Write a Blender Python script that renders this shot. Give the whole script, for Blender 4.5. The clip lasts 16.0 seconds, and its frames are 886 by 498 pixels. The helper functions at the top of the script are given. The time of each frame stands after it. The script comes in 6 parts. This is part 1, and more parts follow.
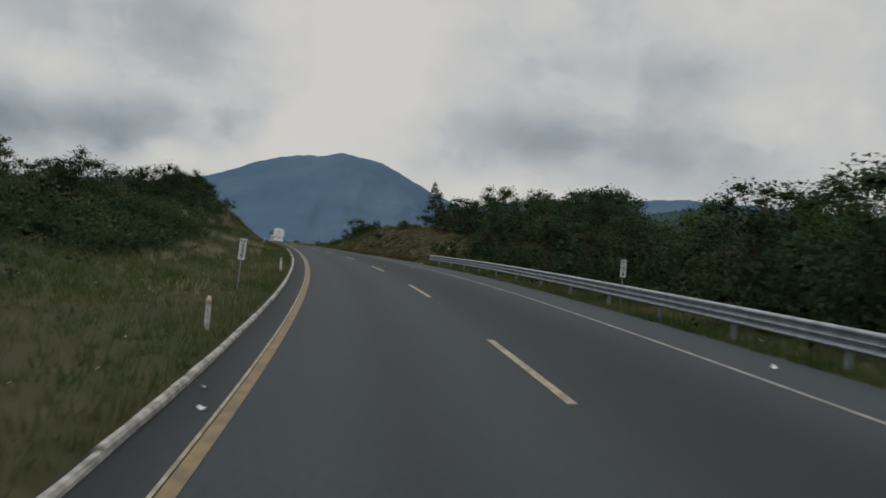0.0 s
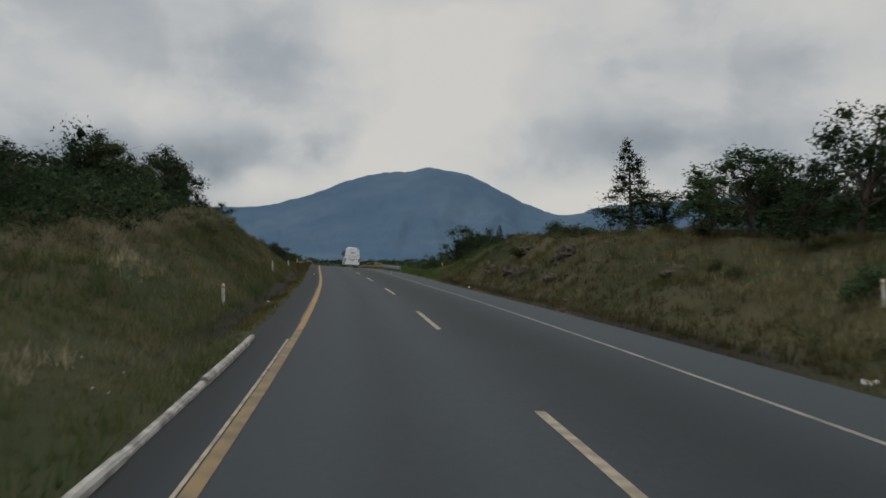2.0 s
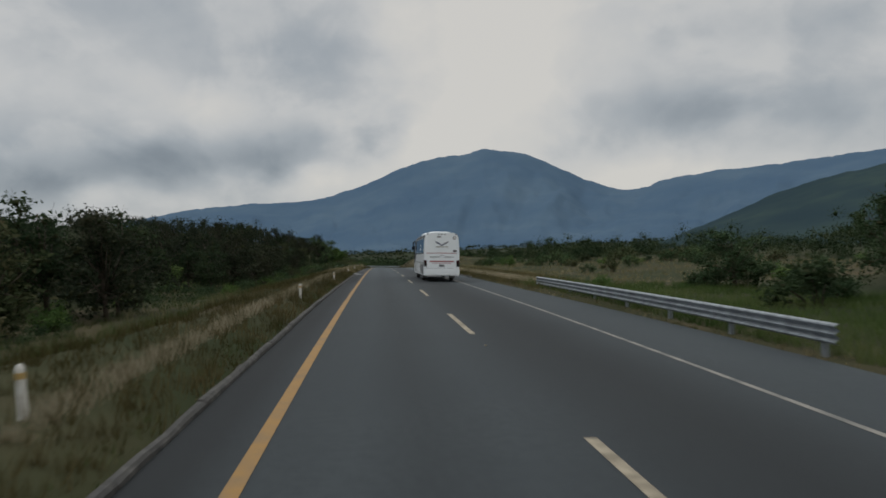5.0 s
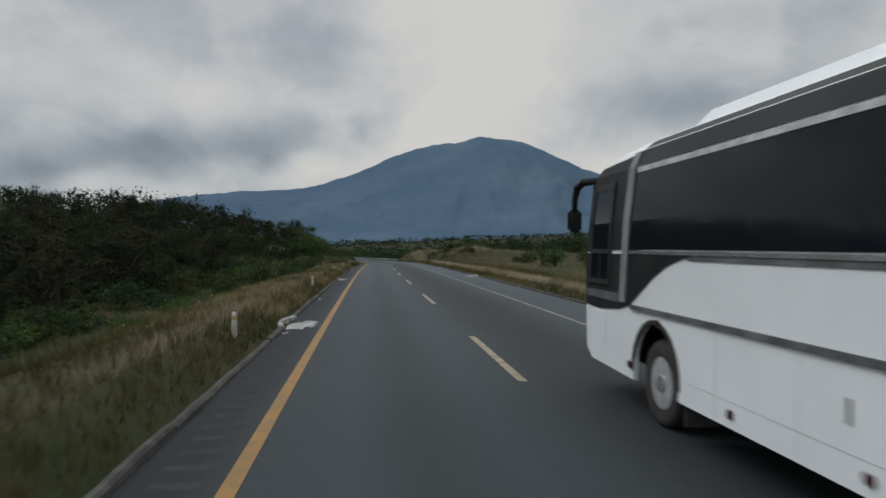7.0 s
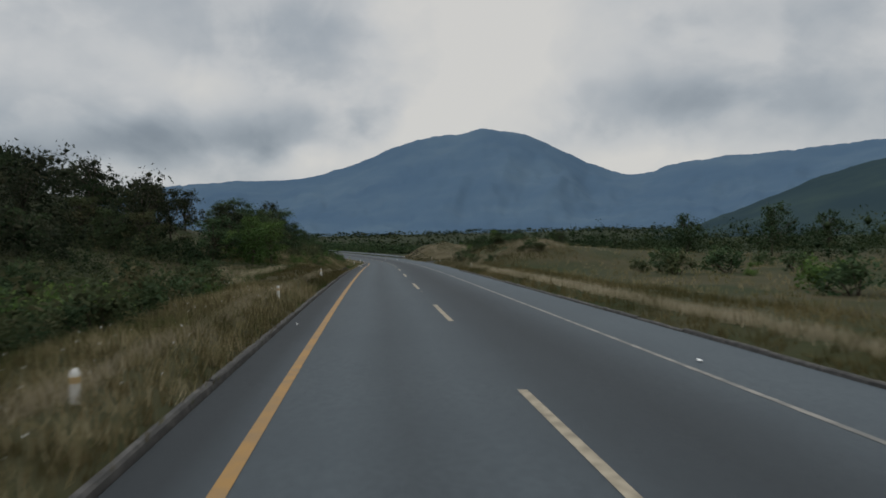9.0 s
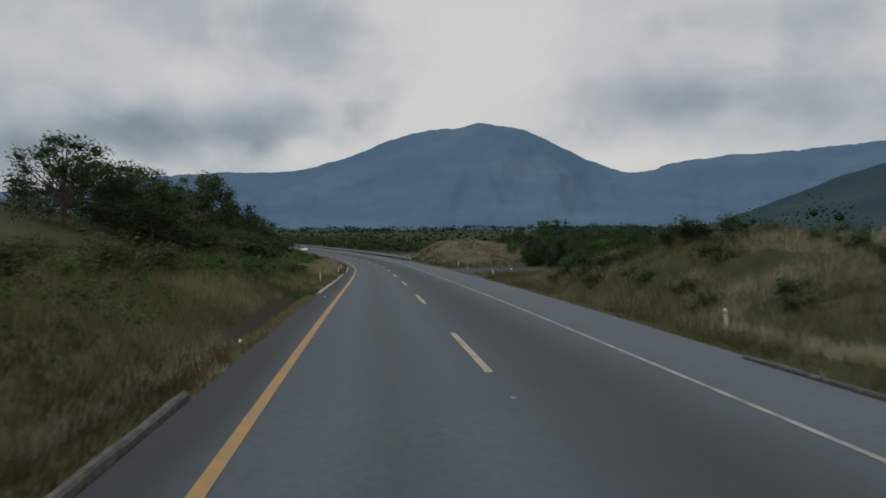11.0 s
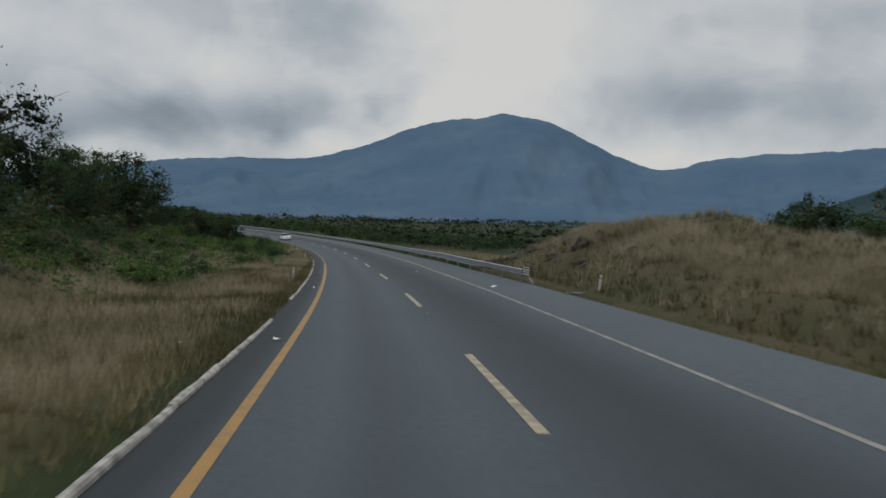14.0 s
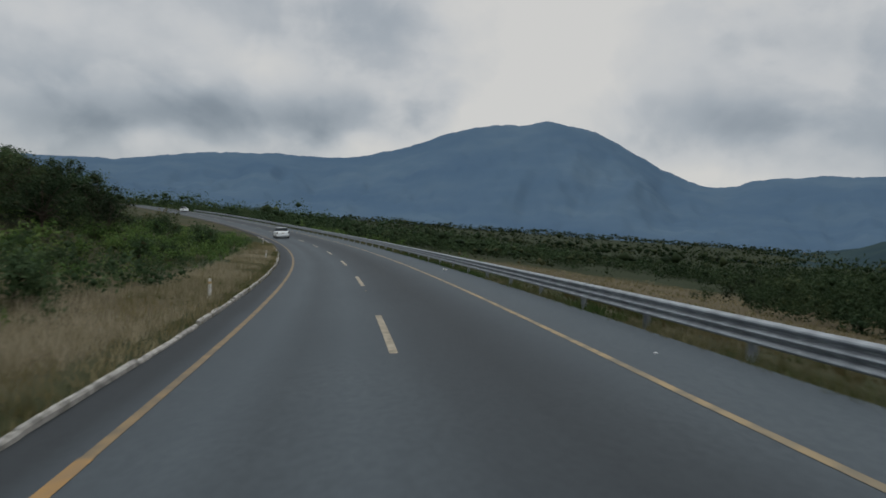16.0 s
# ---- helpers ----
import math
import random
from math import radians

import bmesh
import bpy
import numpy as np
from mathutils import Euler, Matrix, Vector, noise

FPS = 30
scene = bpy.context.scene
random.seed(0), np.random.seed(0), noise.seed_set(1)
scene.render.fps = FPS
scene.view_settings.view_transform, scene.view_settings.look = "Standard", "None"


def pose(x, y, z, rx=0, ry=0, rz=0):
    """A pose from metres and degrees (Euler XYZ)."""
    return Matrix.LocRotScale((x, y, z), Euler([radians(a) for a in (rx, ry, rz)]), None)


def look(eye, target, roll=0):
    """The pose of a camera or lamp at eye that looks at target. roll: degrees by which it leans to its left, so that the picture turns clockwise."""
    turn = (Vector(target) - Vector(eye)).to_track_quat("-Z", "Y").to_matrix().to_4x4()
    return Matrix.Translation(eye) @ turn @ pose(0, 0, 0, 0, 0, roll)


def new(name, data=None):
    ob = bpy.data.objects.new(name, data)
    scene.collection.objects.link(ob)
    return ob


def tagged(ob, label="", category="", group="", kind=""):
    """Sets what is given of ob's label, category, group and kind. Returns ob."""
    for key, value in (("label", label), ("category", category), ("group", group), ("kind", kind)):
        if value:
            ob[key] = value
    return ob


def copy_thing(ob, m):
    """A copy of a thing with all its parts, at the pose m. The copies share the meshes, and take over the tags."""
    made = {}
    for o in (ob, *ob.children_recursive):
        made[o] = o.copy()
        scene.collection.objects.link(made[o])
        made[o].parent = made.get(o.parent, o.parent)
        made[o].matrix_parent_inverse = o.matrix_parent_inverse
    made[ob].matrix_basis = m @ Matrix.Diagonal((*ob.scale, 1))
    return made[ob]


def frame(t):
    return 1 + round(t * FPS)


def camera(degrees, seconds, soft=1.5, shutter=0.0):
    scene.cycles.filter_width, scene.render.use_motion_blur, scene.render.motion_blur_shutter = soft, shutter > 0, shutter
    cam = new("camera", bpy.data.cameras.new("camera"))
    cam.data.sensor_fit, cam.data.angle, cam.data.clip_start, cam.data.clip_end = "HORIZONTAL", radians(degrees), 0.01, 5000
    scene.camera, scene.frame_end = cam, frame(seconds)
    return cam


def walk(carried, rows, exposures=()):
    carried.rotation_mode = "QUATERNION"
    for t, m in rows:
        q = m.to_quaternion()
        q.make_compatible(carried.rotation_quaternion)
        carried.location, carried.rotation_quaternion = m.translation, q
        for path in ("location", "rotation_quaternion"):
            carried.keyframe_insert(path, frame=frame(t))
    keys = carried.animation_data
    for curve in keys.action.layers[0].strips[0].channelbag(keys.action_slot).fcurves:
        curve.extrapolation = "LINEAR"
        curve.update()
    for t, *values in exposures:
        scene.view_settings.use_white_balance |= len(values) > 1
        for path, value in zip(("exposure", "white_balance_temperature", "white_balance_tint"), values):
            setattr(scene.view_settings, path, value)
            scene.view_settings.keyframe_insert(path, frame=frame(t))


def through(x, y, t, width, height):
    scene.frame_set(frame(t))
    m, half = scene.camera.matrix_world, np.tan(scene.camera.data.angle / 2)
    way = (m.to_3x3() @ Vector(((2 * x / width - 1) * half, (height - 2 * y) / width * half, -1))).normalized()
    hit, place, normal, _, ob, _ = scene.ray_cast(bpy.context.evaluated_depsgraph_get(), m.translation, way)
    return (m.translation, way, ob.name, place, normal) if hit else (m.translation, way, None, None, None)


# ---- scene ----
cam = camera(64.2, 16.0, soft=1.7, shutter=0.14)
# seconds, x, y, z, yaw, pitch, roll
PATH = [
    (0.0, 0.01, 0.18, 2.09, -16.84, -0.54, 3.90),
    (0.5, 2.24, 12.62, 2.17, -14.81, -0.04, 3.60),
    (1.0, 4.08, 25.19, 2.24, -13.09, 0.04, 3.10),
    (1.5, 5.48, 37.53, 2.36, -11.26, -0.23, 2.40),
    (2.0, 6.52, 49.97, 2.46, -9.53, 0.11, 0.80),
    (2.5, 7.25, 62.79, 2.55, -8.21, -0.25, -0.90),
    (3.0, 7.72, 75.46, 2.54, -6.55, -0.47, -2.00),
    (3.5, 7.80, 88.55, 2.50, -5.87, -1.02, -2.40),
    (4.0, 7.66, 101.22, 2.52, -4.83, -0.51, -2.60),
    (6.5, 6.95, 165.25, 1.75, -5.26, -1.87, -2.20),
    (7.0, 6.88, 178.06, 1.46, -5.43, -1.82, -2.10),
    (7.5, 6.78, 190.50, 1.12, -5.19, -1.98, -1.80),
    (8.0, 6.66, 203.40, 0.80, -5.27, -2.38, -1.80),
    (8.5, 6.59, 216.00, 0.51, -5.33, -2.25, -1.70),
    (9.0, 6.63, 228.99, 0.10, -5.55, -2.31, -1.40),
    (11.5, 6.97, 295.06, -2.29, -6.19, -2.86, -0.20),
    (12.0, 7.10, 308.34, -2.94, -6.20, -3.32, 0.00),
    (12.5, 7.18, 321.09, -3.51, -6.14, -3.58, 0.00),
    (13.0, 7.31, 335.14, -4.19, -5.63, -3.34, 0.60),
    (13.5, 7.20, 348.08, -4.82, -5.64, -3.42, 1.10),
    (14.0, 7.01, 361.13, -5.45, -4.95, -3.06, 1.40),
    (14.5, 6.70, 374.88, -6.09, -4.35, -3.33, 1.90),
    (15.0, 6.27, 388.96, -6.75, -3.28, -3.09, 2.50),
    (15.5, 5.73, 402.88, -7.34, -2.66, -2.70, 3.40),
    (16.0, 4.96, 416.80, -7.87, -2.19, -2.59, 4.30),
]
walk(cam, [(t, pose(x, y, z, 90 + p, 0, yaw) @ pose(0, 0, 0, 0, 0, r)) for t, x, y, z, yaw, p, r in PATH],
     [(0.0, -0.08, 6360, 10), (5.0, -0.08, 6330, 10), (9.0, -0.04, 6230, 10), (16.0, -0.04, 6180, 10)])

# ---- light ----
world = bpy.data.worlds.new("overcast_sky")
scene.world = world
world.use_nodes = True


def sky_nodes(tree):
    """Broken grey cloud below a bright overcast: noise at two sizes and a few broad cloud masses."""
    n, l = tree.nodes, tree.links
    n.clear()
    out = n.new("ShaderNodeOutputWorld")
    back = n.new("ShaderNodeBackground")
    sky = n.new("ShaderNodeTexSky")
    sky.sky_type, sky.sun_disc = "NISHITA", False
    sky.sun_elevation, sky.sun_rotation = radians(55), radians(-75)
    co = n.new("ShaderNodeTexCoord")

    def mth(op, a, b=None, c=None, clamp=False):
        m = n.new("ShaderNodeMath")
        m.operation, m.use_clamp = op, clamp
        for i, v in enumerate((a, b, c)):
            if v is None:
                continue
            if isinstance(v, (int, float)):
                m.inputs[i].default_value = v
            else:
                l.new(v, m.inputs[i])
        return m.outputs[0]

    def tex(scale, detail, rough, stretch, shift, distort=0.0):
        mp = n.new("ShaderNodeMapping")
        mp.inputs["Scale"].default_value = stretch
        mp.inputs["Location"].default_value = shift
        l.new(co.outputs["Generated"], mp.inputs[0])
        t = n.new("ShaderNodeTexNoise")
        t.inputs["Scale"].default_value, t.inputs["Detail"].default_value = scale, detail
        t.inputs["Roughness"].default_value, t.inputs["Distortion"].default_value = rough, distort
        l.new(mp.outputs[0], t.inputs["Vector"])
        return t.outputs[0]

    xyz = n.new("ShaderNodeSeparateXYZ")
    l.new(co.outputs["Generated"], xyz.inputs[0])
    big = tex(3.2, 5, 0.5, (1, 1, 1.7), (0.35, 0.0, 0.1))
    fine = tex(8.0, 6, 0.52, (1, 1, 1.4), (2.0, 1.0, 0.0))
    soft = tex(5.0, 3, 0.45, (1, 1, 1.5), (5.0, 3.0, 1.0))
    az = mth("ADD", mth("MULTIPLY", mth("ARCTAN2", xyz.outputs[0], xyz.outputs[1]), 57.3), mth("MULTIPLY_ADD", fine, 9.0, -4.5))
    el = mth("ADD", mth("MULTIPLY", xyz.outputs[2], 57.3), mth("MULTIPLY_ADD", soft, 5.0, -2.5))

    def mass(a, e, wa, we, amount):
        """A broad cloud mass at azimuth a and elevation e (degrees)."""
        p = mth("POWER", mth("DIVIDE", mth("SUBTRACT", az, a), wa), 2.0)
        q = mth("POWER", mth("DIVIDE", mth("SUBTRACT", el, e), we), 2.0)
        return mth("MULTIPLY", mth("EXPONENT", mth("MULTIPLY", mth("ADD", p, q), -1.0)), amount)

    puff = tex(13.0, 7, 0.52, (1, 1, 1.2), (3.0, 7.0, 2.0), 0.2)
    v = mth("ADD", 0.82, mth("MULTIPLY_ADD", big, 0.36, -0.18))
    v = mth("ADD", v, mth("MULTIPLY_ADD", fine, 0.28, -0.14))
    v = mth("ADD", v, mth("MULTIPLY_ADD", puff, 0.22, -0.11))
    heap = tex(5.5, 6, 0.5, (1, 1, 1.4), (8.0, 2.0, 4.0), 0.35)
    edge = n.new("ShaderNodeMapRange")
    edge.interpolation_type = "SMOOTHSTEP"
    edge.inputs[1].default_value, edge.inputs[2].default_value, edge.inputs[3].default_value, edge.inputs[4].default_value = 0.44, 0.58, -0.05, 0.06
    l.new(heap, edge.inputs[0])
    v = mth("ADD", v, edge.outputs[0])
    # a grey veil whose edge stands over the mountain's shoulder
    veil = n.new("ShaderNodeMapRange")
    veil.interpolation_type = "SMOOTHSTEP"
    veil.inputs[1].default_value, veil.inputs[2].default_value, veil.inputs[3].default_value, veil.inputs[4].default_value = -2.5, 3.0, -0.09, 0.05
    l.new(az, veil.inputs[0])
    v = mth("ADD", v, veil.outputs[0])
    for a, e, wa, we, k in ((-23, 5.2, 10, 2.0, -0.24), (-13, 6.2, 8, 2.0, -0.30), (-6, 8.0, 4.5, 1.6, -0.16), (-40, 8, 14, 4, -0.16), (-8, 14, 6, 2.6, -0.10), (-25, 11.5, 8, 2.2, 0.14), (-12, 11, 5, 1.6, 0.08),
                            (-17, 3.2, 9, 1.0, 0.10), (-5, 5.0, 5, 1.3, 0.26), (2, 7.5, 4, 2.4, 0.16), (10, 13.0, 8, 6.0, 0.14), (24, 8.3, 8.5, 2.0, -0.32), (19, 5.6, 6, 1.3, -0.18), (36, 7.5, 7, 3, -0.2),
                            (31, 14.5, 10, 3.2, -0.16), (15, 19, 5, 2, -0.1), (28, 3.4, 9, 1.1, 0.12), (70, 12, 18, 10, -0.1)):
        v = mth("ADD", v, mass(a, e, wa, we, k))
    ramp = n.new("ShaderNodeValToRGB")
    l.new(v, ramp.inputs[0])
    r = ramp.color_ramp
    r.elements[0].position, r.elements[0].color = 0.15, (0.15, 0.175, 0.2, 1)
    r.elements[1].position, r.elements[1].color = 0.98, (0.66, 0.635, 0.585, 1)
    for p, c in ((0.38, (0.25, 0.28, 0.305, 1)), (0.58, (0.38, 0.405, 0.42, 1)), (0.78, (0.55, 0.55, 0.535, 1))):
        r.elements.new(p).color = c
    tint = n.new("ShaderNodeMixRGB")
    tint.inputs[0].default_value = 0.05
    l.new(ramp.outputs[0], tint.inputs[1])
    dim = n.new("ShaderNodeMixRGB")
    dim.blend_type = "MULTIPLY"
    dim.inputs[0].default_value, dim.inputs[2].default_value = 1.0, (0.1, 0.1, 0.1, 1)
    l.new(sky.outputs[0], dim.inputs[1])
    l.new(dim.outputs[0], tint.inputs[2])
    # an overcast sky is brighter towards the zenith
    up = n.new("ShaderNodeMapRange")
    up.interpolation_type = "SMOOTHSTEP"
    up.inputs[1].default_value, up.inputs[2].default_value, up.inputs[3].default_value, up.inputs[4].default_value = 0.3, 0.9, 1.0, 2.0
    l.new(xyz.outputs[2], up.inputs[0])
    l.new(up.outputs[0], back.inputs[1])
    l.new(tint.outputs[0], back.inputs[0])
    l.new(back.outputs[0], out.inputs[0])


sky_nodes(world.node_tree)
sun = new("sun", bpy.data.lights.new("sun", "SUN"))
sun.data.energy, sun.data.angle, sun.data.color = 0.8, radians(30), (1.0, 0.98, 0.95)
SUN_TURN, SUN_HEIGHT = radians(-75), radians(55)
sun.matrix_world = look((0, 0, 0), (-math.sin(SUN_TURN) * math.cos(SUN_HEIGHT), -math.cos(SUN_TURN) * math.cos(SUN_HEIGHT), -math.sin(SUN_HEIGHT)))


# ---- plan of the road: distance, heading to the right of north, climb, bank (degrees) ----
ROAD = [
    (-80, 17.0, -0.6, 4.8),
    (0, 11.10, 0.11, 1.33), (13, 9.19, 0.36, 1.28), (25, 7.38, 0.45, 1.00), (38, 5.60, 0.46, 0.35),
    (50, 3.93, 0.42, -0.72), (63, 2.44, 0.27, -1.96), (76, 1.19, 0.05, -2.99), (88, 0.28, -0.12, -3.64),
    (101, -0.57, -0.10, -4.03), (165, -0.40, -1.25, -3.36), (178, -0.37, -1.32, -3.16), (191, -0.42, -1.46, -2.97),
    (204, -0.42, -1.63, -2.82), (217, -0.35, -1.74, -2.66), (230, -0.24, -1.79, -2.42), (296, 0.47, -2.38, -2.19),
    (309, 0.48, -2.69, -1.88), (322, 0.32, -2.85, -1.48), (336, 0.01, -2.86, -0.88), (349, -0.39, -2.81, -0.21),
    (362, -1.06, -2.75, 0.46), (376, -2.00, -2.68, 1.27), (389, -3.06, -2.53, 2.33), (403, -3.95, -2.31, 3.61),
    (417, -4.62, -2.09, 5.00),
    (450, -7.8, -1.7, 5.2), (480, -12.0, -1.2, 5.2), (520, -18, -0.6, 5.0), (560, -23.3, 0.0, 4.5),
    (610, -30.0, 0.4, 3.5), (660, -35.0, 0.4, 2.0), (720, -38.0, 0.0, 1.0), (4200, -38.0, 0.0, 0.0),
]

# fine stations every metre
STEP = 1.0
_s = np.arange(-80, 4200, STEP)
_r = np.array(ROAD, float)


def eased(xs, ys, x):
    """Monotone cubic through the stations."""
    h = np.diff(xs)
    d = np.diff(ys) / h
    m = np.zeros_like(ys)
    m[0], m[-1] = d[0], d[-1]
    same = d[:-1] * d[1:] > 0
    m[1:-1][same] = 2 * d[:-1][same] * d[1:][same] / (d[:-1] + d[1:])[same]
    i = np.clip(np.searchsorted(xs, x) - 1, 0, len(xs) - 2)
    t = (x - xs[i]) / h[i]
    return ((2 * t**3 - 3 * t**2 + 1) * ys[i] + (t**3 - 2 * t**2 + t) * h[i] * m[i]
            + (-2 * t**3 + 3 * t**2) * ys[i + 1] + (t**3 - t**2) * h[i] * m[i + 1])


_hd, _cl, _bk = (np.radians(eased(_r[:, 0], _r[:, k], _s)) for k in (1, 2, 3))
_zero = int(80 / STEP)


def summed(v):
    c = np.concatenate([[0], np.cumsum((v[1:] + v[:-1]) * STEP / 2)])
    return c - c[_zero]


_x, _y, _z = summed(np.sin(_hd)), summed(np.cos(_hd)), summed(np.tan(_cl))


def on_road(s, u, dz=0.0):
    """Places s metres along the road, u to the right of the driven track and dz above the paving (arrays welcome)."""
    s, u, dz = np.asarray(s, float), np.asarray(u, float), np.asarray(dz, float)
    x, y, z, h, b = (np.interp(s, _s, a) for a in (_x, _y, _z, _hd, _bk))
    near = np.clip(u, -14, 14)
    mid = np.clip(u, -60, 60)
    far = u - mid
    return np.stack(np.broadcast_arrays(x + np.cos(h) * mid + far, y - np.sin(h) * mid, z + near * np.sin(b) + dz), -1)


def heading(s):
    return float(np.degrees(np.interp(s, _s, _hd)))


def stand(s, u, dz=0.0, turn=0.0):
    """The pose of an upright thing there, its +y along the road."""
    p = on_road(s, u, dz)
    return pose(float(p[0]), float(p[1]), float(p[2]), 0, 0, -heading(s) + turn)


# ---- materials ----
def material(name, base=(0.5, 0.5, 0.5), rough=0.7, metal=0.0, second=None, scale=4.0, contrast=(0.4, 0.62),
             third=None, scale3=0.4, bump=0.0, bump_scale=40.0, spread=0.0, coat=0.0, stretch=(1, 1, 1), local=False, gloss=0.5):
    """A surface of up to three colours mingled by noise at two sizes, with fine relief."""
    m = bpy.data.materials.new(name)
    m.use_nodes = True
    n, l = m.node_tree.nodes, m.node_tree.links
    b = n["Principled BSDF"]
    b.inputs["Roughness"].default_value, b.inputs["Metallic"].default_value = rough, metal
    b.inputs["Coat Weight"].default_value = coat
    b.inputs["Specular IOR Level"].default_value = gloss
    co = n.new("ShaderNodeTexCoord" if local else "ShaderNodeNewGeometry")
    mp = n.new("ShaderNodeMapping")
    mp.inputs["Scale"].default_value = stretch
    l.new(co.outputs["Object" if local else "Position"], mp.inputs[0])

    def cloud(sc, detail=6):
        t = n.new("ShaderNodeTexNoise")
        t.inputs["Scale"].default_value, t.inputs["Detail"].default_value = sc, detail
        l.new(mp.outputs[0], t.inputs["Vector"])
        return t.outputs[0]

    def blend(a, colour, fac_from, lo, hi):
        ramp = n.new("ShaderNodeMapRange")
        ramp.inputs[1].default_value, ramp.inputs[2].default_value = lo, hi
        l.new(fac_from, ramp.inputs[0])
        mx = n.new("ShaderNodeMixRGB")
        l.new(ramp.outputs[0], mx.inputs[0])
        if isinstance(a, tuple):
            mx.inputs[1].default_value = (*a, 1)
        else:
            l.new(a, mx.inputs[1])
        mx.inputs[2].default_value = (*colour, 1)
        return mx.outputs[0]

    col = base
    if second:
        col = blend(col, second, cloud(scale), *contrast)
    if third:
        col = blend(col, third, cloud(scale3, 4), *contrast)
    if spread:
        info = n.new("ShaderNodeObjectInfo")
        hs = n.new("ShaderNodeHueSaturation")
        mr = n.new("ShaderNodeMapRange")
        mr.inputs[3].default_value, mr.inputs[4].default_value = 1 - spread, 1 + spread
        l.new(info.outputs["Random"], mr.inputs[0])
        l.new(mr.outputs[0], hs.inputs["Value"])
        if isinstance(col, tuple):
            hs.inputs["Color"].default_value = (*col, 1)
        else:
            l.new(col, hs.inputs["Color"])
        col = hs.outputs[0]
    if isinstance(col, tuple):
        b.inputs["Base Color"].default_value = (*col, 1)
    else:
        l.new(col, b.inputs["Base Color"])
    if bump:
        bp = n.new("ShaderNodeBump")
        bp.inputs["Strength"].default_value = bump
        bp.inputs["Distance"].default_value = 0.02
        l.new(cloud(bump_scale, 4), bp.inputs["Height"])
        l.new(bp.outputs[0], b.inputs["Normal"])
    return m


M = {}


def asphalt_material():
    """Grey asphalt: dark oily bands in the lanes, a paler stony shoulder, stains and grain."""
    m = material("asphalt", (0.048, 0.060, 0.069), 0.85, second=(0.054, 0.067, 0.076), scale=0.25, third=(0.043, 0.054, 0.063), scale3=9.0, bump=0.25, bump_scale=90)
    n, l = m.node_tree.nodes, m.node_tree.links
    b = n["Principled BSDF"]
    b.inputs["Specular IOR Level"].default_value = 0.3
    old = b.inputs["Base Color"].links[0].from_socket
    at = n.new("ShaderNodeAttribute")
    at.attribute_name = "across"
    ramp = n.new("ShaderNodeValToRGB")
    sc = n.new("ShaderNodeMapRange")
    sc.inputs[1].default_value, sc.inputs[2].default_value = -0.4, 3.6
    geo = n.new("ShaderNodeNewGeometry")
    wob = n.new("ShaderNodeTexNoise")
    wob.inputs["Scale"].default_value, wob.inputs["Detail"].default_value = 0.12, 3
    l.new(geo.outputs["Position"], wob.inputs["Vector"])
    add = n.new("ShaderNodeMath")
    add.operation = "MULTIPLY_ADD"
    add.inputs[1].default_value = 0.16
    l.new(wob.outputs[0], add.inputs[0])
    l.new(at.outputs["Fac"], add.inputs[2])
    l.new(add.outputs[0], sc.inputs[0])
    l.new(sc.outputs[0], ramp.inputs[0])
    stops = [(0.0, .38), (.085, .44), (.125, 1.0), (.19, 1.2), (.24, .9), (.31, 1.18), (.36, 1.0), (.41, .7), (.485, .56), (.54, .72), (.59, 1.0), (.64, 1.2), (.75, 1.32), (1.0, 1.36)]
    r = ramp.color_ramp
    r.elements[0].position, r.elements[0].color = stops[0][0], (stops[0][1] * .5,) * 3 + (1,)
    r.elements[1].position, r.elements[1].color = stops[-1][0], (stops[-1][1] * .5,) * 3 + (1,)
    for p, v in stops[1:-1]:
        r.elements.new(p).color = (v * .5,) * 3 + (1,)
    mul = n.new("ShaderNodeMixRGB")
    mul.blend_type, mul.inputs[0].default_value = "MULTIPLY", 1.0
    l.new(old, mul.inputs[1])
    l.new(ramp.outputs[0], mul.inputs[2])
    # darker tone on the first stretch, fading out by station 240
    age = n.new("ShaderNodeAttribute")
    age.attribute_name = "age"
    start_mix = n.new("ShaderNodeMixRGB")
    start_mix.blend_type, start_mix.inputs[2].default_value = "MULTIPLY", (0.60, 0.60, 0.585, 1)
    l.new(age.outputs["Fac"], start_mix.inputs[0])
    l.new(mul.outputs[0], start_mix.inputs[1])
    two = n.new("ShaderNodeMixRGB")
    two.blend_type, two.inputs[0].default_value, two.inputs[2].default_value = "MULTIPLY", 1.0, (2, 2, 2, 1)
    l.new(start_mix.outputs[0], two.inputs[1])
    l.new(two.outputs[0], b.inputs["Base Color"])
    return m


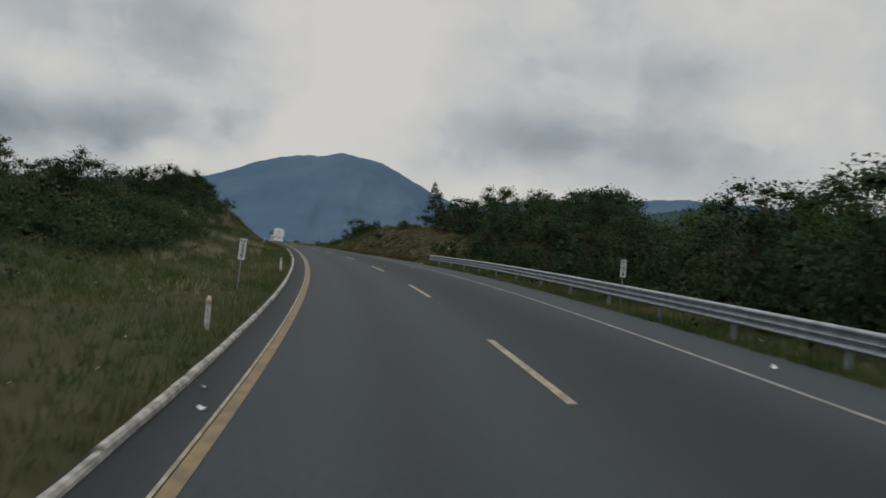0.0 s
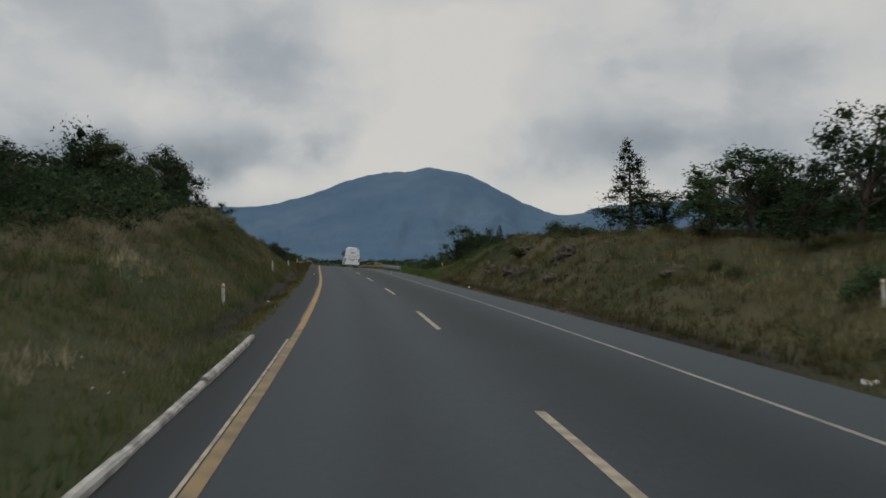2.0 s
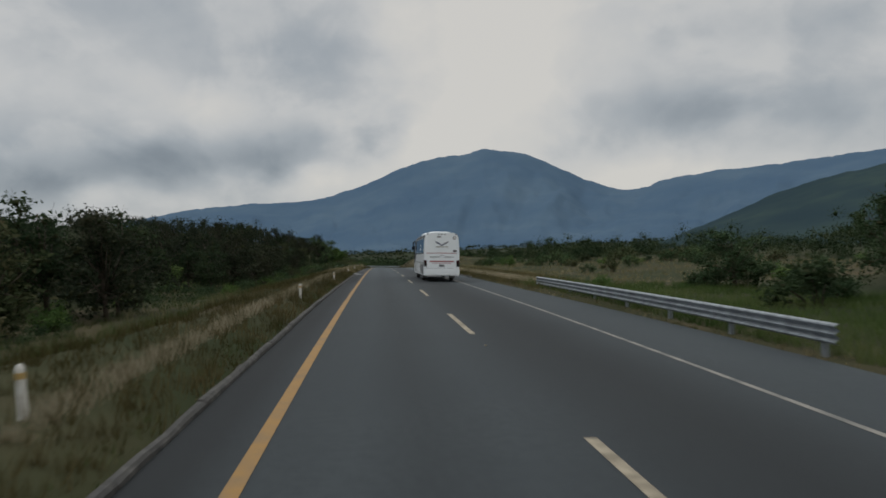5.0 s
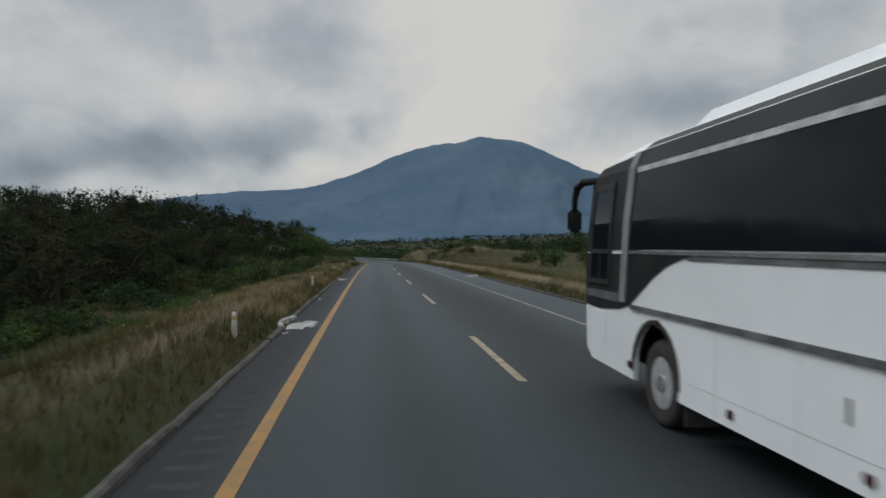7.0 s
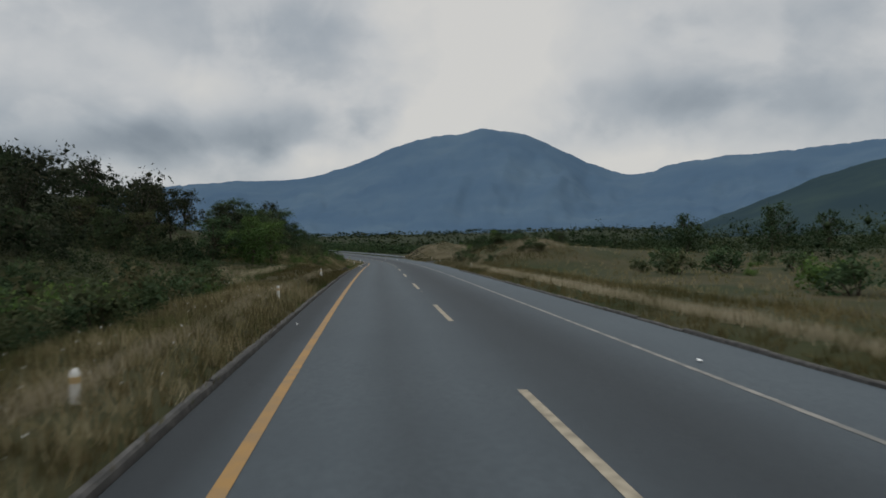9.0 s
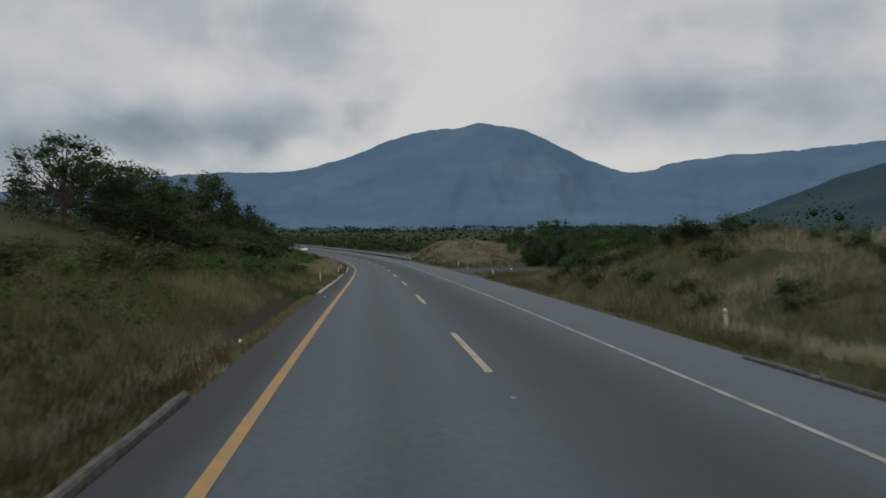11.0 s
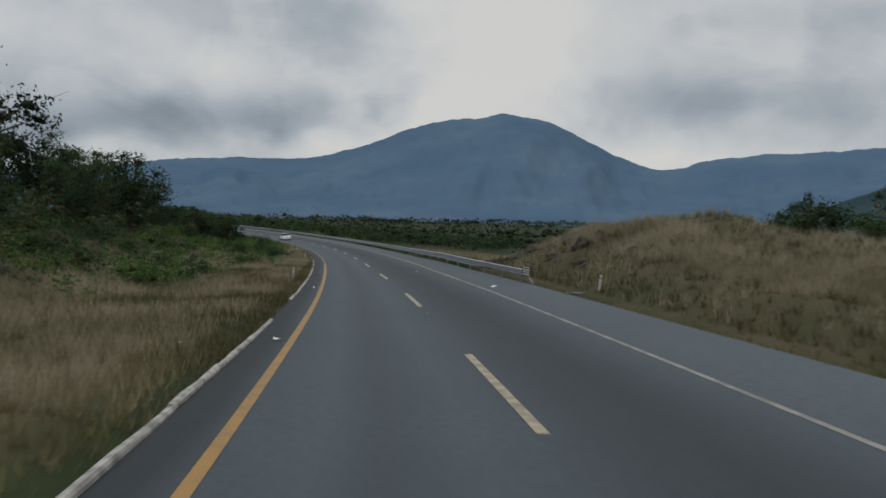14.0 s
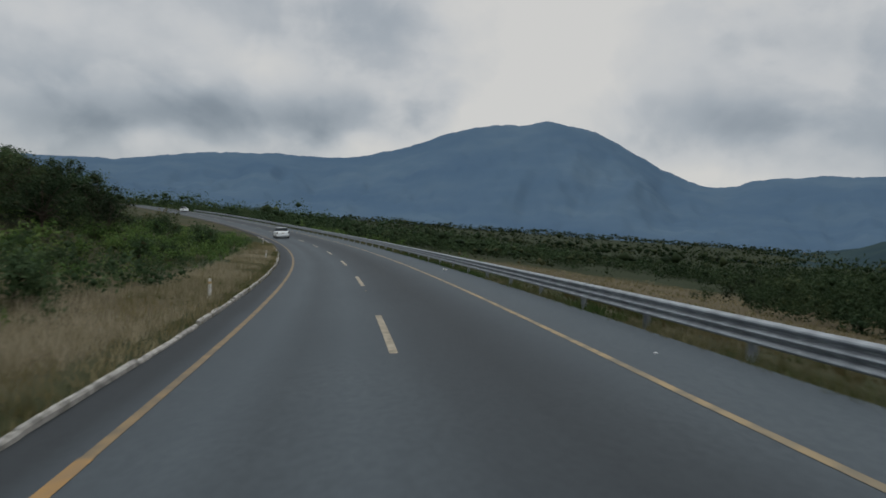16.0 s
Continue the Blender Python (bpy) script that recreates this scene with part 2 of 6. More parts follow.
def foliage_material(name, stops, rough=0.8, through=0.3, spread=0.25):
    """Leaves or blades: each one takes its own tone between the stops, each plant its own lightness."""
    m = bpy.data.materials.new(name)
    m.use_nodes = True
    n, l = m.node_tree.nodes, m.node_tree.links
    b = n["Principled BSDF"]
    b.inputs["Roughness"].default_value = rough
    b.inputs["Specular IOR Level"].default_value = 0.08
    geo = n.new("ShaderNodeNewGeometry")
    ramp = n.new("ShaderNodeValToRGB")
    r = ramp.color_ramp
    r.elements[0].position, r.elements[0].color = stops[0][0], (*stops[0][1], 1)
    r.elements[1].position, r.elements[1].color = stops[-1][0], (*stops[-1][1], 1)
    for p, c in stops[1:-1]:
        r.elements.new(p).color = (*c, 1)
    patch = n.new("ShaderNodeTexNoise")
    patch.inputs["Scale"].default_value, patch.inputs["Detail"].default_value = 0.22, 5
    l.new(geo.outputs["Position"], patch.inputs["Vector"])
    mix = n.new("ShaderNodeMath")
    mix.operation, mix.inputs[1].default_value = "MULTIPLY_ADD", 0.45
    half = n.new("ShaderNodeMapRange")
    half.inputs[1].default_value, half.inputs[2].default_value = 0.36, 0.64
    half.inputs[3].default_value, half.inputs[4].default_value = 0.0, 0.55
    l.new(patch.outputs[0], half.inputs[0])
    l.new(geo.outputs["Random Per Island"], mix.inputs[0])
    l.new(half.outputs[0], mix.inputs[2])
    l.new(mix.outputs[0], ramp.inputs[0])
    info = n.new("ShaderNodeObjectInfo")
    mr = n.new("ShaderNodeMapRange")
    mr.inputs[3].default_value, mr.inputs[4].default_value = 1 - spread, 1 + spread
    l.new(info.outputs["Random"], mr.inputs[0])
    hs = n.new("ShaderNodeHueSaturation")
    l.new(mr.outputs[0], hs.inputs["Value"])
    l.new(ramp.outputs[0], hs.inputs["Color"])
    l.new(hs.outputs[0], b.inputs["Base Color"])
    thin = n.new("ShaderNodeBsdfTranslucent")
    l.new(hs.outputs[0], thin.inputs["Color"])
    both = n.new("ShaderNodeMixShader")
    both.inputs[0].default_value = through
    l.new(b.outputs[0], both.inputs[1])
    l.new(thin.outputs[0], both.inputs[2])
    l.new(both.outputs[0], n["Material Output"].inputs[0])
    return m


M["asphalt"] = asphalt_material()
M["asphalt_dark"] = material("worn_dark_asphalt", (0.030, 0.034, 0.037), 0.95, second=(0.040, 0.045, 0.049), scale=3.5, bump=0.3, gloss=0.25)
M["yellow"] = material("yellow_road_paint", (0.27, 0.15, 0.036), 0.7, second=(0.2, 0.125, 0.05), scale=3.0, bump=0.2)
M["pale"] = material("pale_road_paint", (0.31, 0.27, 0.195), 0.7, second=(0.17, 0.145, 0.1), scale=4.0, bump=0.2)
M["brown"] = material("dull_brown_road_paint", (0.19, 0.13, 0.058), 0.75, second=(0.11, 0.085, 0.05), scale=2.5, bump=0.2)
M["greyline"] = material("greyed_white_road_paint", (0.22, 0.21, 0.185), 0.75, second=(0.12, 0.12, 0.11), scale=2.0, bump=0.2)
M["ochre"] = material("ochre_road_paint", (0.27, 0.2, 0.1), 0.75, second=(0.14, 0.12, 0.08), scale=2.5, bump=0.2)


def soil_material():
    """Roadside ground: dry and green patches, bare dark earth where the road cuts in, wooded ground far off."""
    m = material("roadside_soil_and_grass", (0.042, 0.042, 0.02), 0.95, second=(0.068, 0.057, 0.033), scale=0.45, third=(0.026, 0.034, 0.014), scale3=0.11, bump=0.9, bump_scale=9)
    n, l = m.node_tree.nodes, m.node_tree.links
    b = n["Principled BSDF"]
    col = b.inputs["Base Color"].links[0].from_socket
    for name, tone in (("bare", (0.020, 0.0175, 0.0155)), ("wild", (0.024, 0.032, 0.015)), ("field", (0.084, 0.070, 0.041))):
        at = n.new("ShaderNodeAttribute")
        at.attribute_name = name
        mx = n.new("ShaderNodeMixRGB")
        mx.inputs[2].default_value = (*tone, 1)
        l.new(at.outputs["Fac"], mx.inputs[0])
        l.new(col, mx.inputs[1])
        col = mx.outputs[0]
    l.new(col, b.inputs["Base Color"])
    b.inputs["Specular IOR Level"].default_value = 0.1
    return m


M["soil"] = soil_material()
M["concrete"] = material("weathered_concrete", (0.36, 0.35, 0.32), 0.9, second=(0.15, 0.145, 0.135), scale=5.0, bump=0.5, bump_scale=30)
M["steel"] = material("galvanised_steel", (0.29, 0.32, 0.345), 0.5, 0.6, second=(0.2, 0.222, 0.24), scale=3.0, bump=0.05)
# the blue of aerial haze is mixed into these base colours
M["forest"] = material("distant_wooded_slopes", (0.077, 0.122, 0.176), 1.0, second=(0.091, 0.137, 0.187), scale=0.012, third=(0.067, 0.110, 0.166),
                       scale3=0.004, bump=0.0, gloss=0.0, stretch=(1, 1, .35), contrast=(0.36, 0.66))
M["white"] = material("white_coach_paint", (0.88, 0.92, 0.94), 0.3, second=(0.84, 0.88, 0.9), scale=1.2, coat=0.4)
M["leaf"] = foliage_material("dark_green_leaves", [(0, (.021, .04, .019)), (.45, (.038, .065, .03)), (.8, (.06, .09, .04)), (1, (.095, .12, .052))])
# leaf green darkened in its colour for the shade of dense growth
M["leaf_dark"] = foliage_material("dark_evergreen_leaves", [(0, (.012, .024, .011)), (.45, (.024, .041, .019)), (.8, (.042, .06, .027)), (1, (.075, .085, .04))])
# brownish leaf tone, darkened further to stand for shade in the hill woods
M["leaf_shaded"] = foliage_material("dull_brownish_evergreen_leaves", [(0, (.010, .015, .009)), (.45, (.019, .027, .015)), (.8, (.033, .038, .022)), (1, (.058, .057, .034))])
M["leaf_light"] = foliage_material("fresh_green_leaves", [(0, (.033, .065, .019)), (.5, (.064, .112, .031)), (1, (.13, .175, .053))])
M["leaf_brown"] = foliage_material("olive_and_brown_leaves", [(0, (.025, .037, .018)), (.4, (.045, .06, .027)), (.75, (.073, .076, .038)), (1, (.115, .098, .055))])
M["grass"] = foliage_material("mixed_verge_grass", [(0, (.026, .06, .015)), (.3, (.048, .08, .024)), (.55, (.082, .092, .038)), (.8, (.145, .135, .072)), (1, (.24, .21, .13))])
M["dry"] = foliage_material("dry_grass", [(0, (.055, .074, .024)), (.3, (.105, .1, .044)), (.65, (.19, .162, .09)), (1, (.34, .295, .19))])
M["straw"] = foliage_material("pale_feathery_grass", [(0, (.17, .155, .095)), (.4, (.27, .24, .16)), (1, (.44, .39, .29))])
M["rust"] = foliage_material("rusty_brown_bank_grass", [(0, (.026, .034, .011)), (.3, (.056, .054, .019)), (.6, (.098, .082, .035)), (.85, (.15, .122, .058)), (1, (.23, .19, .105))])
M["lush"] = foliage_material("lush_green_slope_grass", [(0, (.028, .058, .015)), (.4, (.056, .092, .026)), (.75, (.09, .118, .04)), (1, (.15, .155, .07))])
M["glass"] = material("dark_tinted_glass", (0.008, 0.011, 0.015), 0.06, second=(0.012, 0.015, 0.019), scale=0.8)
M["glass"].node_tree.nodes["Principled BSDF"].inputs["Specular IOR Level"].default_value = 0.12
M["black"] = material("black_gloss_paint", (0.018, 0.02, 0.022), 0.4, second=(0.03, 0.03, 0.03), scale=2.0)
M["black"].node_tree.nodes["Principled BSDF"].inputs["Specular IOR Level"].default_value = 0.06
M["rubber"] = material("tyre_rubber", (0.022, 0.022, 0.022), 0.9, second=(0.045, 0.042, 0.04), scale=6.0, bump=0.2, local=True)
M["trim"] = material("grey_trim_strip", (0.15, 0.16, 0.165), 0.5, second=(0.08, 0.08, 0.08), scale=3.0)
M["cove"] = material("dark_grey_cove_paint", (0.024, 0.027, 0.03), 0.5, second=(0.034, 0.036, 0.038), scale=1.5, gloss=.15)
M["seam"] = material("pale_panel_seam", (0.5, 0.52, 0.53), 0.5, second=(0.42, 0.43, 0.44), scale=3.0)
M["silver"] = material("dull_silver_paint", (0.24, 0.25, 0.26), 0.5, second=(0.18, 0.185, 0.19), scale=2.0)
M["chrome"] = material("bright_metal", (0.62, 0.63, 0.64), 0.25, 0.85, second=(0.45, 0.45, 0.45), scale=5.0)
M["rim"] = material("worn_alloy_rim", (0.5, 0.51, 0.52), 0.4, 0.25, second=(0.34, 0.34, 0.34), scale=7)
M["primer"] = material("scraped_grey_primer", (0.16, 0.17, 0.175), 0.8, second=(0.5, 0.5, 0.49), scale=2.2, contrast=(0.55, 0.6), third=(0.2, 0.19, 0.18), scale3=6.0)
M["red"] = material("red_stripe", (0.35, 0.04, 0.035), 0.45, second=(0.26, 0.05, 0.05), scale=4)
M["blue"] = material("dark_blue_decal", (0.03, 0.06, 0.14), 0.4, second=(0.02, 0.03, 0.06), scale=4)
M["lamp"] = material("dark_red_lamp_glass", (0.06, 0.01, 0.01), 0.2, second=(0.03, 0.008, 0.008), scale=8)
M["signwhite"] = material("white_sign_sheet", (0.7, 0.71, 0.7), 0.5, second=(0.58, 0.58, 0.56), scale=6)
M["ink"] = material("black_sign_paint", (0.015, 0.015, 0.016), 0.6, second=(0.03, 0.03, 0.03), scale=8)
M["postwhite"] = material("chalky_white_post_paint", (0.6, 0.6, 0.57), 0.8, second=(0.42, 0.4, 0.36), scale=8)
M["orange"] = material("amber_reflector_band", (0.42, 0.29, 0.1), 0.5, second=(0.36, 0.26, 0.14), scale=8)
M["rock"] = material("rusty_rock", (0.036, 0.027, 0.018), 0.95, second=(0.019, 0.016, 0.012), scale=1.4, third=(0.056, 0.042, 0.028), scale3=3.0, bump=0.8, bump_scale=9)
M["greyrock"] = material("grey_rock", (0.09, 0.085, 0.078), 0.95, second=(0.04, 0.037, 0.034), scale=2, bump=0.8, bump_scale=9)
M["gravel"] = material("dark_lay_by_gravel", (0.044, 0.049, 0.053), 0.95, second=(0.062, 0.067, 0.07), scale=2.5, third=(0.036, 0.04, 0.044), scale3=.3, bump=0.7, bump_scale=30, gloss=.15)
M["whitewash"] = material("splashed_white_lime", (0.42, 0.42, 0.415), 0.9, second=(0.16, 0.165, 0.17), scale=2.5)
M["darkkerb"] = material("sooty_kerb_concrete", (0.045, 0.044, 0.042), 0.9, second=(0.09, 0.086, 0.08), scale=3, third=(0.03, 0.03, 0.028), scale3=9, bump=0.5)
# hill green shifted towards blue, distance haze put into the colour
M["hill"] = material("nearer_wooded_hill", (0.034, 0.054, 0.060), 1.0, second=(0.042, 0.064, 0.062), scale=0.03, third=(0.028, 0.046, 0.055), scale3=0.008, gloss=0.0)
# darker leaf tone for solid crown cores, as shade between the leaves
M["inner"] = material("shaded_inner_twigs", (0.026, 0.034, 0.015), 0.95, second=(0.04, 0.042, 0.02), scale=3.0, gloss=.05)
M["bark"] = material("grey_brown_bark", (0.085, 0.07, 0.054), 0.9, second=(0.05, 0.042, 0.034), scale=6, bump=0.4, gloss=.15)


# ---- building helpers ----
def mesh_from(name, verts, faces, mats, smooth=False):
    me = bpy.data.meshes.new(name)
    me.from_pydata([tuple(v) for v in verts], [], faces)
    for m in mats:
        me.materials.append(m)
    if smooth:
        me.polygons.foreach_set("use_smooth", [True] * len(me.polygons))
    me.update()
    return me


# ---- ground: one sheet shaped along the road ----
EDGE_L = -2.4
SHOULDER = np.array([(-80, 8.4), (50, 8.4), (75, 8.4), (140, 8.5), (170, 7.9), (200, 7.6), (290, 7.8), (320, 8.3), (350, 8.4), (392, 7.8), (425, 6.8), (700, 6.8), (4200, 6.8)])


def edge_r(s):
    return np.interp(s, SHOULDER[:, 0], SHOULDER[:, 1])


DIST = (0, 1, 3, 6, 10, 18, 30, 60, 120)
LEFT = [  # station, heights above the paving at those distances from its edge
    (-80, 0, .05, .1, .5, 1.2, 2.5, 4.5, 7, 9), (40, 0, .05, .1, .5, 1.2, 2.5, 4.5, 7, 9), (70, 0, -.3, .4, 1.4, 2.0, 3, 5, 7, 9),
    (100, 0, -.45, .9, 3.3, 3.9, 4.2, 5, 6, 9), (110.5, 0, -.45, .9, 2.9, 3.2, 3.0, 3, 4, 9), (118, 0, -.4, .5, 1.3, 1.2, .9, 1, 3, 8), (127, 0, 0, .2, .1, -.2, -.3, .5, 3, 8),
    (140, 0, .2, .1, -.5, -.9, -.6, .2, 3, 8),
    (190, 0, .36, .1, -.9, -1.3, -.8, .6, 4, 8), (225, 0, .36, .1, -.8, -1.1, -.5, .8, 5, 8), (243, 0, .36, .12, -.6, -.9, -.2, 1.5, 6, 9), (262, 0, .34, .25, -.2, -.4, .7, 3.0, 8, 10), (280, 0, .2, .5, .3, .2, 2.2, 6.5, 11, 12), (293, 0, -.3, .5, .9, 1.4, 4.2, 8.0, 12, 12),
    (304, 0, -.45, .8, 1.2, 1.5, 4.4, 8, 11, 12), (320, 0, -.2, .5, .9, 1.3, 3.8, 6.5, 9, 10), (340, 0, .1, .3, .5, 1.5, 4.2, 6.5, 9, 10), (376, 0, .1, .2, .4, 1.6, 4.6, 7, 8.5, 9), (400, 0, .1, .2, .3, 1.4, 4.0, 6.5, 8, 9), (440, 0, .1, .3, .7, 1.9, 4.4, 6.5, 7.5, 8), (470, 0, .1, .3, .7, 1.8, 3.8, 5.5, 6.5, 7),
    (520, 0, .1, .2, .5, 1.5, 3, 4.5, 5, 6), (4200, 0, .1, .2, .5, 1.2, 2, 4, 5, 6)]
RIGHT = [
    (-80, 0, -.1, -.2, 0, .4, 1.2, 2.2, 3.5, 4), (48, 0, -.1, -.1, .2, .7, 1.6, 2.6, 3.5, 4), (66, 0, .1, .7, 1.8, 2.6, 3.4, 3.6, 3.6, 4),
    (92, 0, .1, 1.4, 3.6, 4.1, 4.2, 4.2, 3, 3), (105, 0, .1, 1.5, 3.8, 4.4, 4.6, 4.4, 3, 3), (118, 0, .1, 1.3, 3.1, 3.9, 4.2, 3.8, 2.5, 2), (129, 0, .1, .6, 1.5, 1.9, 1.9, 1.7, 1.5, 1.2), (142, 0, 0, .25, .5, .7, .7, .7, .8, 1),
    (160, 0, .3, .3, .1, .0, 0, .3, .5, 1), (290, 0, .3, .3, .1, .0, 0, .3, .5, 1), (302, 0, 0, .9, 2.0, 2.2, 1.3, .6, .5, 1), (313, 0, 0, 1.4, 2.6, 2.8, 1.8, .8, .5, .5), (322, 0, 0, .8, 1.6, 1.6, .9, .4, .5, 0), (331, 0, 0, .3, .5, .4, .2, .3, .2, 0),
    (342, 0, 0, 0, 0, 0, .1, .2, 0, 0), (364, 0, 0, 0, .1, .2, .3, .2, -.2, -.5), (374, 0, 0, .5, .9, .7, .6, .9, .3, -.5), (383, 0, .05, .7, 1.25, 1.05, 1.0, 1.4, .3, -1), (390, 0, .1, .9, 2.0, 2.1, 1.6, 1.5, -.3, -1.5), (396, 0, .1, 1.0, 2.45, 2.65, 2.1, 1.4, -1, -2.5), (400.5, 0, .1, 1.0, 2.4, 2.7, 2.4, .8, -1.5, -3), (404.5, 0, .05, .55, 1.2, 1.3, 1.0, -.2, -2, -4),
    (410, 0, 0, .1, .25, .2, 0, -1.2, -3, -5), (426, 0, -.1, -.5, -1.2, -1.8, -2.8, -4, -6, -8), (4200, 0, -.1, -.5, -1.2, -1.8, -2.8, -4, -6, -8)]


def side_height(rows, s, d):
    rows = np.array(rows, float)
    cols = np.stack([eased(rows[:, 0], rows[:, 1 + k], np.clip(s, -80, 4199)) for k in range(len(DIST))], -1)
    d = np.clip(d, 0, 120)
    i = np.clip(np.searchsorted(DIST, d, side="right") - 1, 0, len(DIST) - 2)
    D = np.array(DIST, float)
    t = (d - D[i]) / (D[i + 1] - D[i])
    k = np.arange(len(s))
    return cols[k, i] * (1 - t) + cols[k, i + 1] * t


def ground_at(s, u):
    """Height of the ground above the paving's edge level, and the place itself."""
    s, u = np.atleast_1d(np.asarray(s, float)), np.atleast_1d(np.asarray(u, float))
    dl, dr = EDGE_L - u, u - edge_r(s)
    h = np.where(dl > 0, side_height(LEFT, s, dl), np.where(dr > 0, side_height(RIGHT, s, dr), -0.12))
    P = on_road(s, u, h)
    d = np.maximum(np.maximum(dl, dr), 0)
    bump = np.array([noise.noise(Vector((p[0] * .23, p[1] * .23, 0))) for p in P]) * .22
    bump += np.array([noise.noise(Vector((p[0] * .05, p[1] * .05, 7))) for p in P]) * .5 * np.clip(d / 12, 0, 1)
    # the cut banks are hummocky
    cut = np.clip((s - 62) / 8, 0, 1) * np.clip((118 - s) / 8, 0, 1) * np.clip((d - 1.2) / 2, 0, 1) * np.clip((11 - d) / 3, 0, 1)
    bump += cut * np.array([noise.noise(Vector((p[0] * .55, p[1] * .55, 3))) for p in P]) * .7
    low = np.clip((s - 299) / 5, 0, 1) * np.clip((332 - s) / 8, 0, 1) * np.where(u > 0, 1, 0) * np.clip((d - 1.2) / 2, 0, 1) * np.clip((14 - d) / 3, 0, 1)
    bump += low * np.array([noise.noise(Vector((p[0] * .4, p[1] * .4, 6))) for p in P]) * .7
    dry = np.clip((s - 366) / 6, 0, 1) * np.clip((406 - s) / 4, 0, 1) * np.where(u > 0, 1, 0) * np.clip((d - 1.5) / 2, 0, 1) * np.clip((16 - d) / 3, 0, 1)
    bump += dry * np.array([noise.noise(Vector((p[0] * .28, p[1] * .28, 12))) for p in P]) * .9
    P[:, 2] += bump * np.clip((d - .4) / 3, 0, 1)
    # far off the land settles to the level of the plain
    w = np.clip((d - 110) / 300, 0, 1) + np.clip((s - 760) / 350, 0, 1)
    w = np.clip(w, 0, 1) ** 1.5
    level = -20 + 4 * np.array([noise.noise(Vector((p[0] * .004, p[1] * .004, 3))) for p in P])
    P[:, 2] = P[:, 2] * (1 - w) + level * w
    return P


def build_ground():
    d = [0, .25, .6, 1, 1.5, 2.2, 3, 4, 5, 6, 7, 8.5, 10, 12, 14, 18, 22, 26, 30, 36, 44, 52, 60, 75, 95, 120, 160, 220, 320, 500, 800, 1300, 2200, 3400]
    us = [EDGE_L - v for v in reversed(d)] + [EDGE_L + 1, 2.5, 5.0] + [7.6 + v for v in d]
    ss = [-79.5 + 1.5 * k for k in range(400)]
    while ss[-1] < 4000:
        ss.append(ss[-1] + max(3, (ss[-1] - 500) * .09))
    S, U = np.meshgrid(ss[:-1], us, indexing="ij")
    U = np.where(U > 5.5, U - 7.6 + edge_r(S), U)
    P = ground_at(S.ravel(), U.ravel())
    # behind the start the sheet runs on to the horizon
    back = P[:len(us)].copy()
    back[:, 1] -= 2500
    P = np.concatenate([back, P])
    k = len(us)
    F = [(i * k + j, i * k + j + 1, (i + 1) * k + j + 1, (i + 1) * k + j) for i in range(len(P) // k - 1) for j in range(k - 1)]
    me = mesh_from("ground", P, F, [M["soil"]], True)
    s, u = S.ravel(), U.ravel()
    d = np.maximum(EDGE_L - u, u - edge_r(s))
    left = u < 0
    wild = np.clip((d - 38) / 30, 0, 1)
    wild = np.maximum(wild, np.clip((s - 520) / 80, 0, 1) * np.clip((d - 14) / 8, 0, 1))
    wild = np.maximum(wild, np.where(left, np.clip((d - 12) / 8, 0, 1), 0) * .8)
    wild = np.maximum(wild, np.where(left, 0, np.clip((s - 112) / 8, 0, 1) * np.clip((168 - s) / 6, 0, 1) * np.clip((d - .8) / 1, 0, 1) * .6))
    bare = np.where(left, np.clip((s - 62) / 6, 0, 1) * np.clip((120 - s) / 6, 0, 1) * np.clip((d - .55) / .2, 0, 1) * np.clip((1.75 - d) / .4, 0, 1), np.clip((s - 60) / 6, 0, 1) * np.clip((140 - s) / 8, 0, 1) * np.clip((1.5 - d) / .7, 0, 1))
    bare = np.maximum(bare, np.where(left, np.clip((s - 284) / 6, 0, 1) * np.clip((318 - s) / 4, 0, 1) * np.clip((d - .5) / .2, 0, 1) * np.clip((1.7 - d) / .4, 0, 1), 0))
    field = np.where(left, 0, np.clip((s - 424) / 12, 0, 1) * np.clip((545 - s) / 20, 0, 1) * np.clip((d - 5) / 3, 0, 1) * np.clip((74 - d) / 8, 0, 1))
    field = np.maximum(field, np.where(left, np.clip((s - 256) / 8, 0, 1) * np.clip((284 - s) / 8, 0, 1) * np.clip((d - 4) / 2, 0, 1) * np.clip((11.5 - d) / 2, 0, 1) * .7, 0))
    field = np.maximum(field, np.where(left, np.clip((s - 322) / 6, 0, 1) * np.clip((446 - s) / 10, 0, 1) * np.clip((d - .5) / 1, 0, 1) * np.clip((12 - d) / 3, 0, 1) * .9, np.clip((s - 362) / 6, 0, 1) * np.clip((404 - s) / 6, 0, 1) * np.clip((d - 1.5) / 2, 0, 1) * np.clip((20 - d) / 4, 0, 1) * .5))
    verge = np.clip((.55 - d) / .2, 0, 1) * np.where(left, 1, 0) * np.maximum(np.clip((s - 62) / 6, 0, 1) * np.clip((120 - s) / 6, 0, 1), np.clip((s - 284) / 6, 0, 1) * np.clip((312 - s) / 6, 0, 1))
    field = np.maximum(field, verge * .2)
    for name, v in (("wild", wild), ("bare", bare), ("field", field)):
        at = me.attributes.new(name, "FLOAT", "POINT")
        at.data.foreach_set("value", np.concatenate([v[:len(us)], v]).astype(np.float32))
    ob = new("ground", me)
    return tagged(ob, "rough roadside land of dry grass and dark soil", "ground", kind="structure")


build_ground()

# ---- paving and its paint ----
SS = np.arange(-78, 700, 1.0)
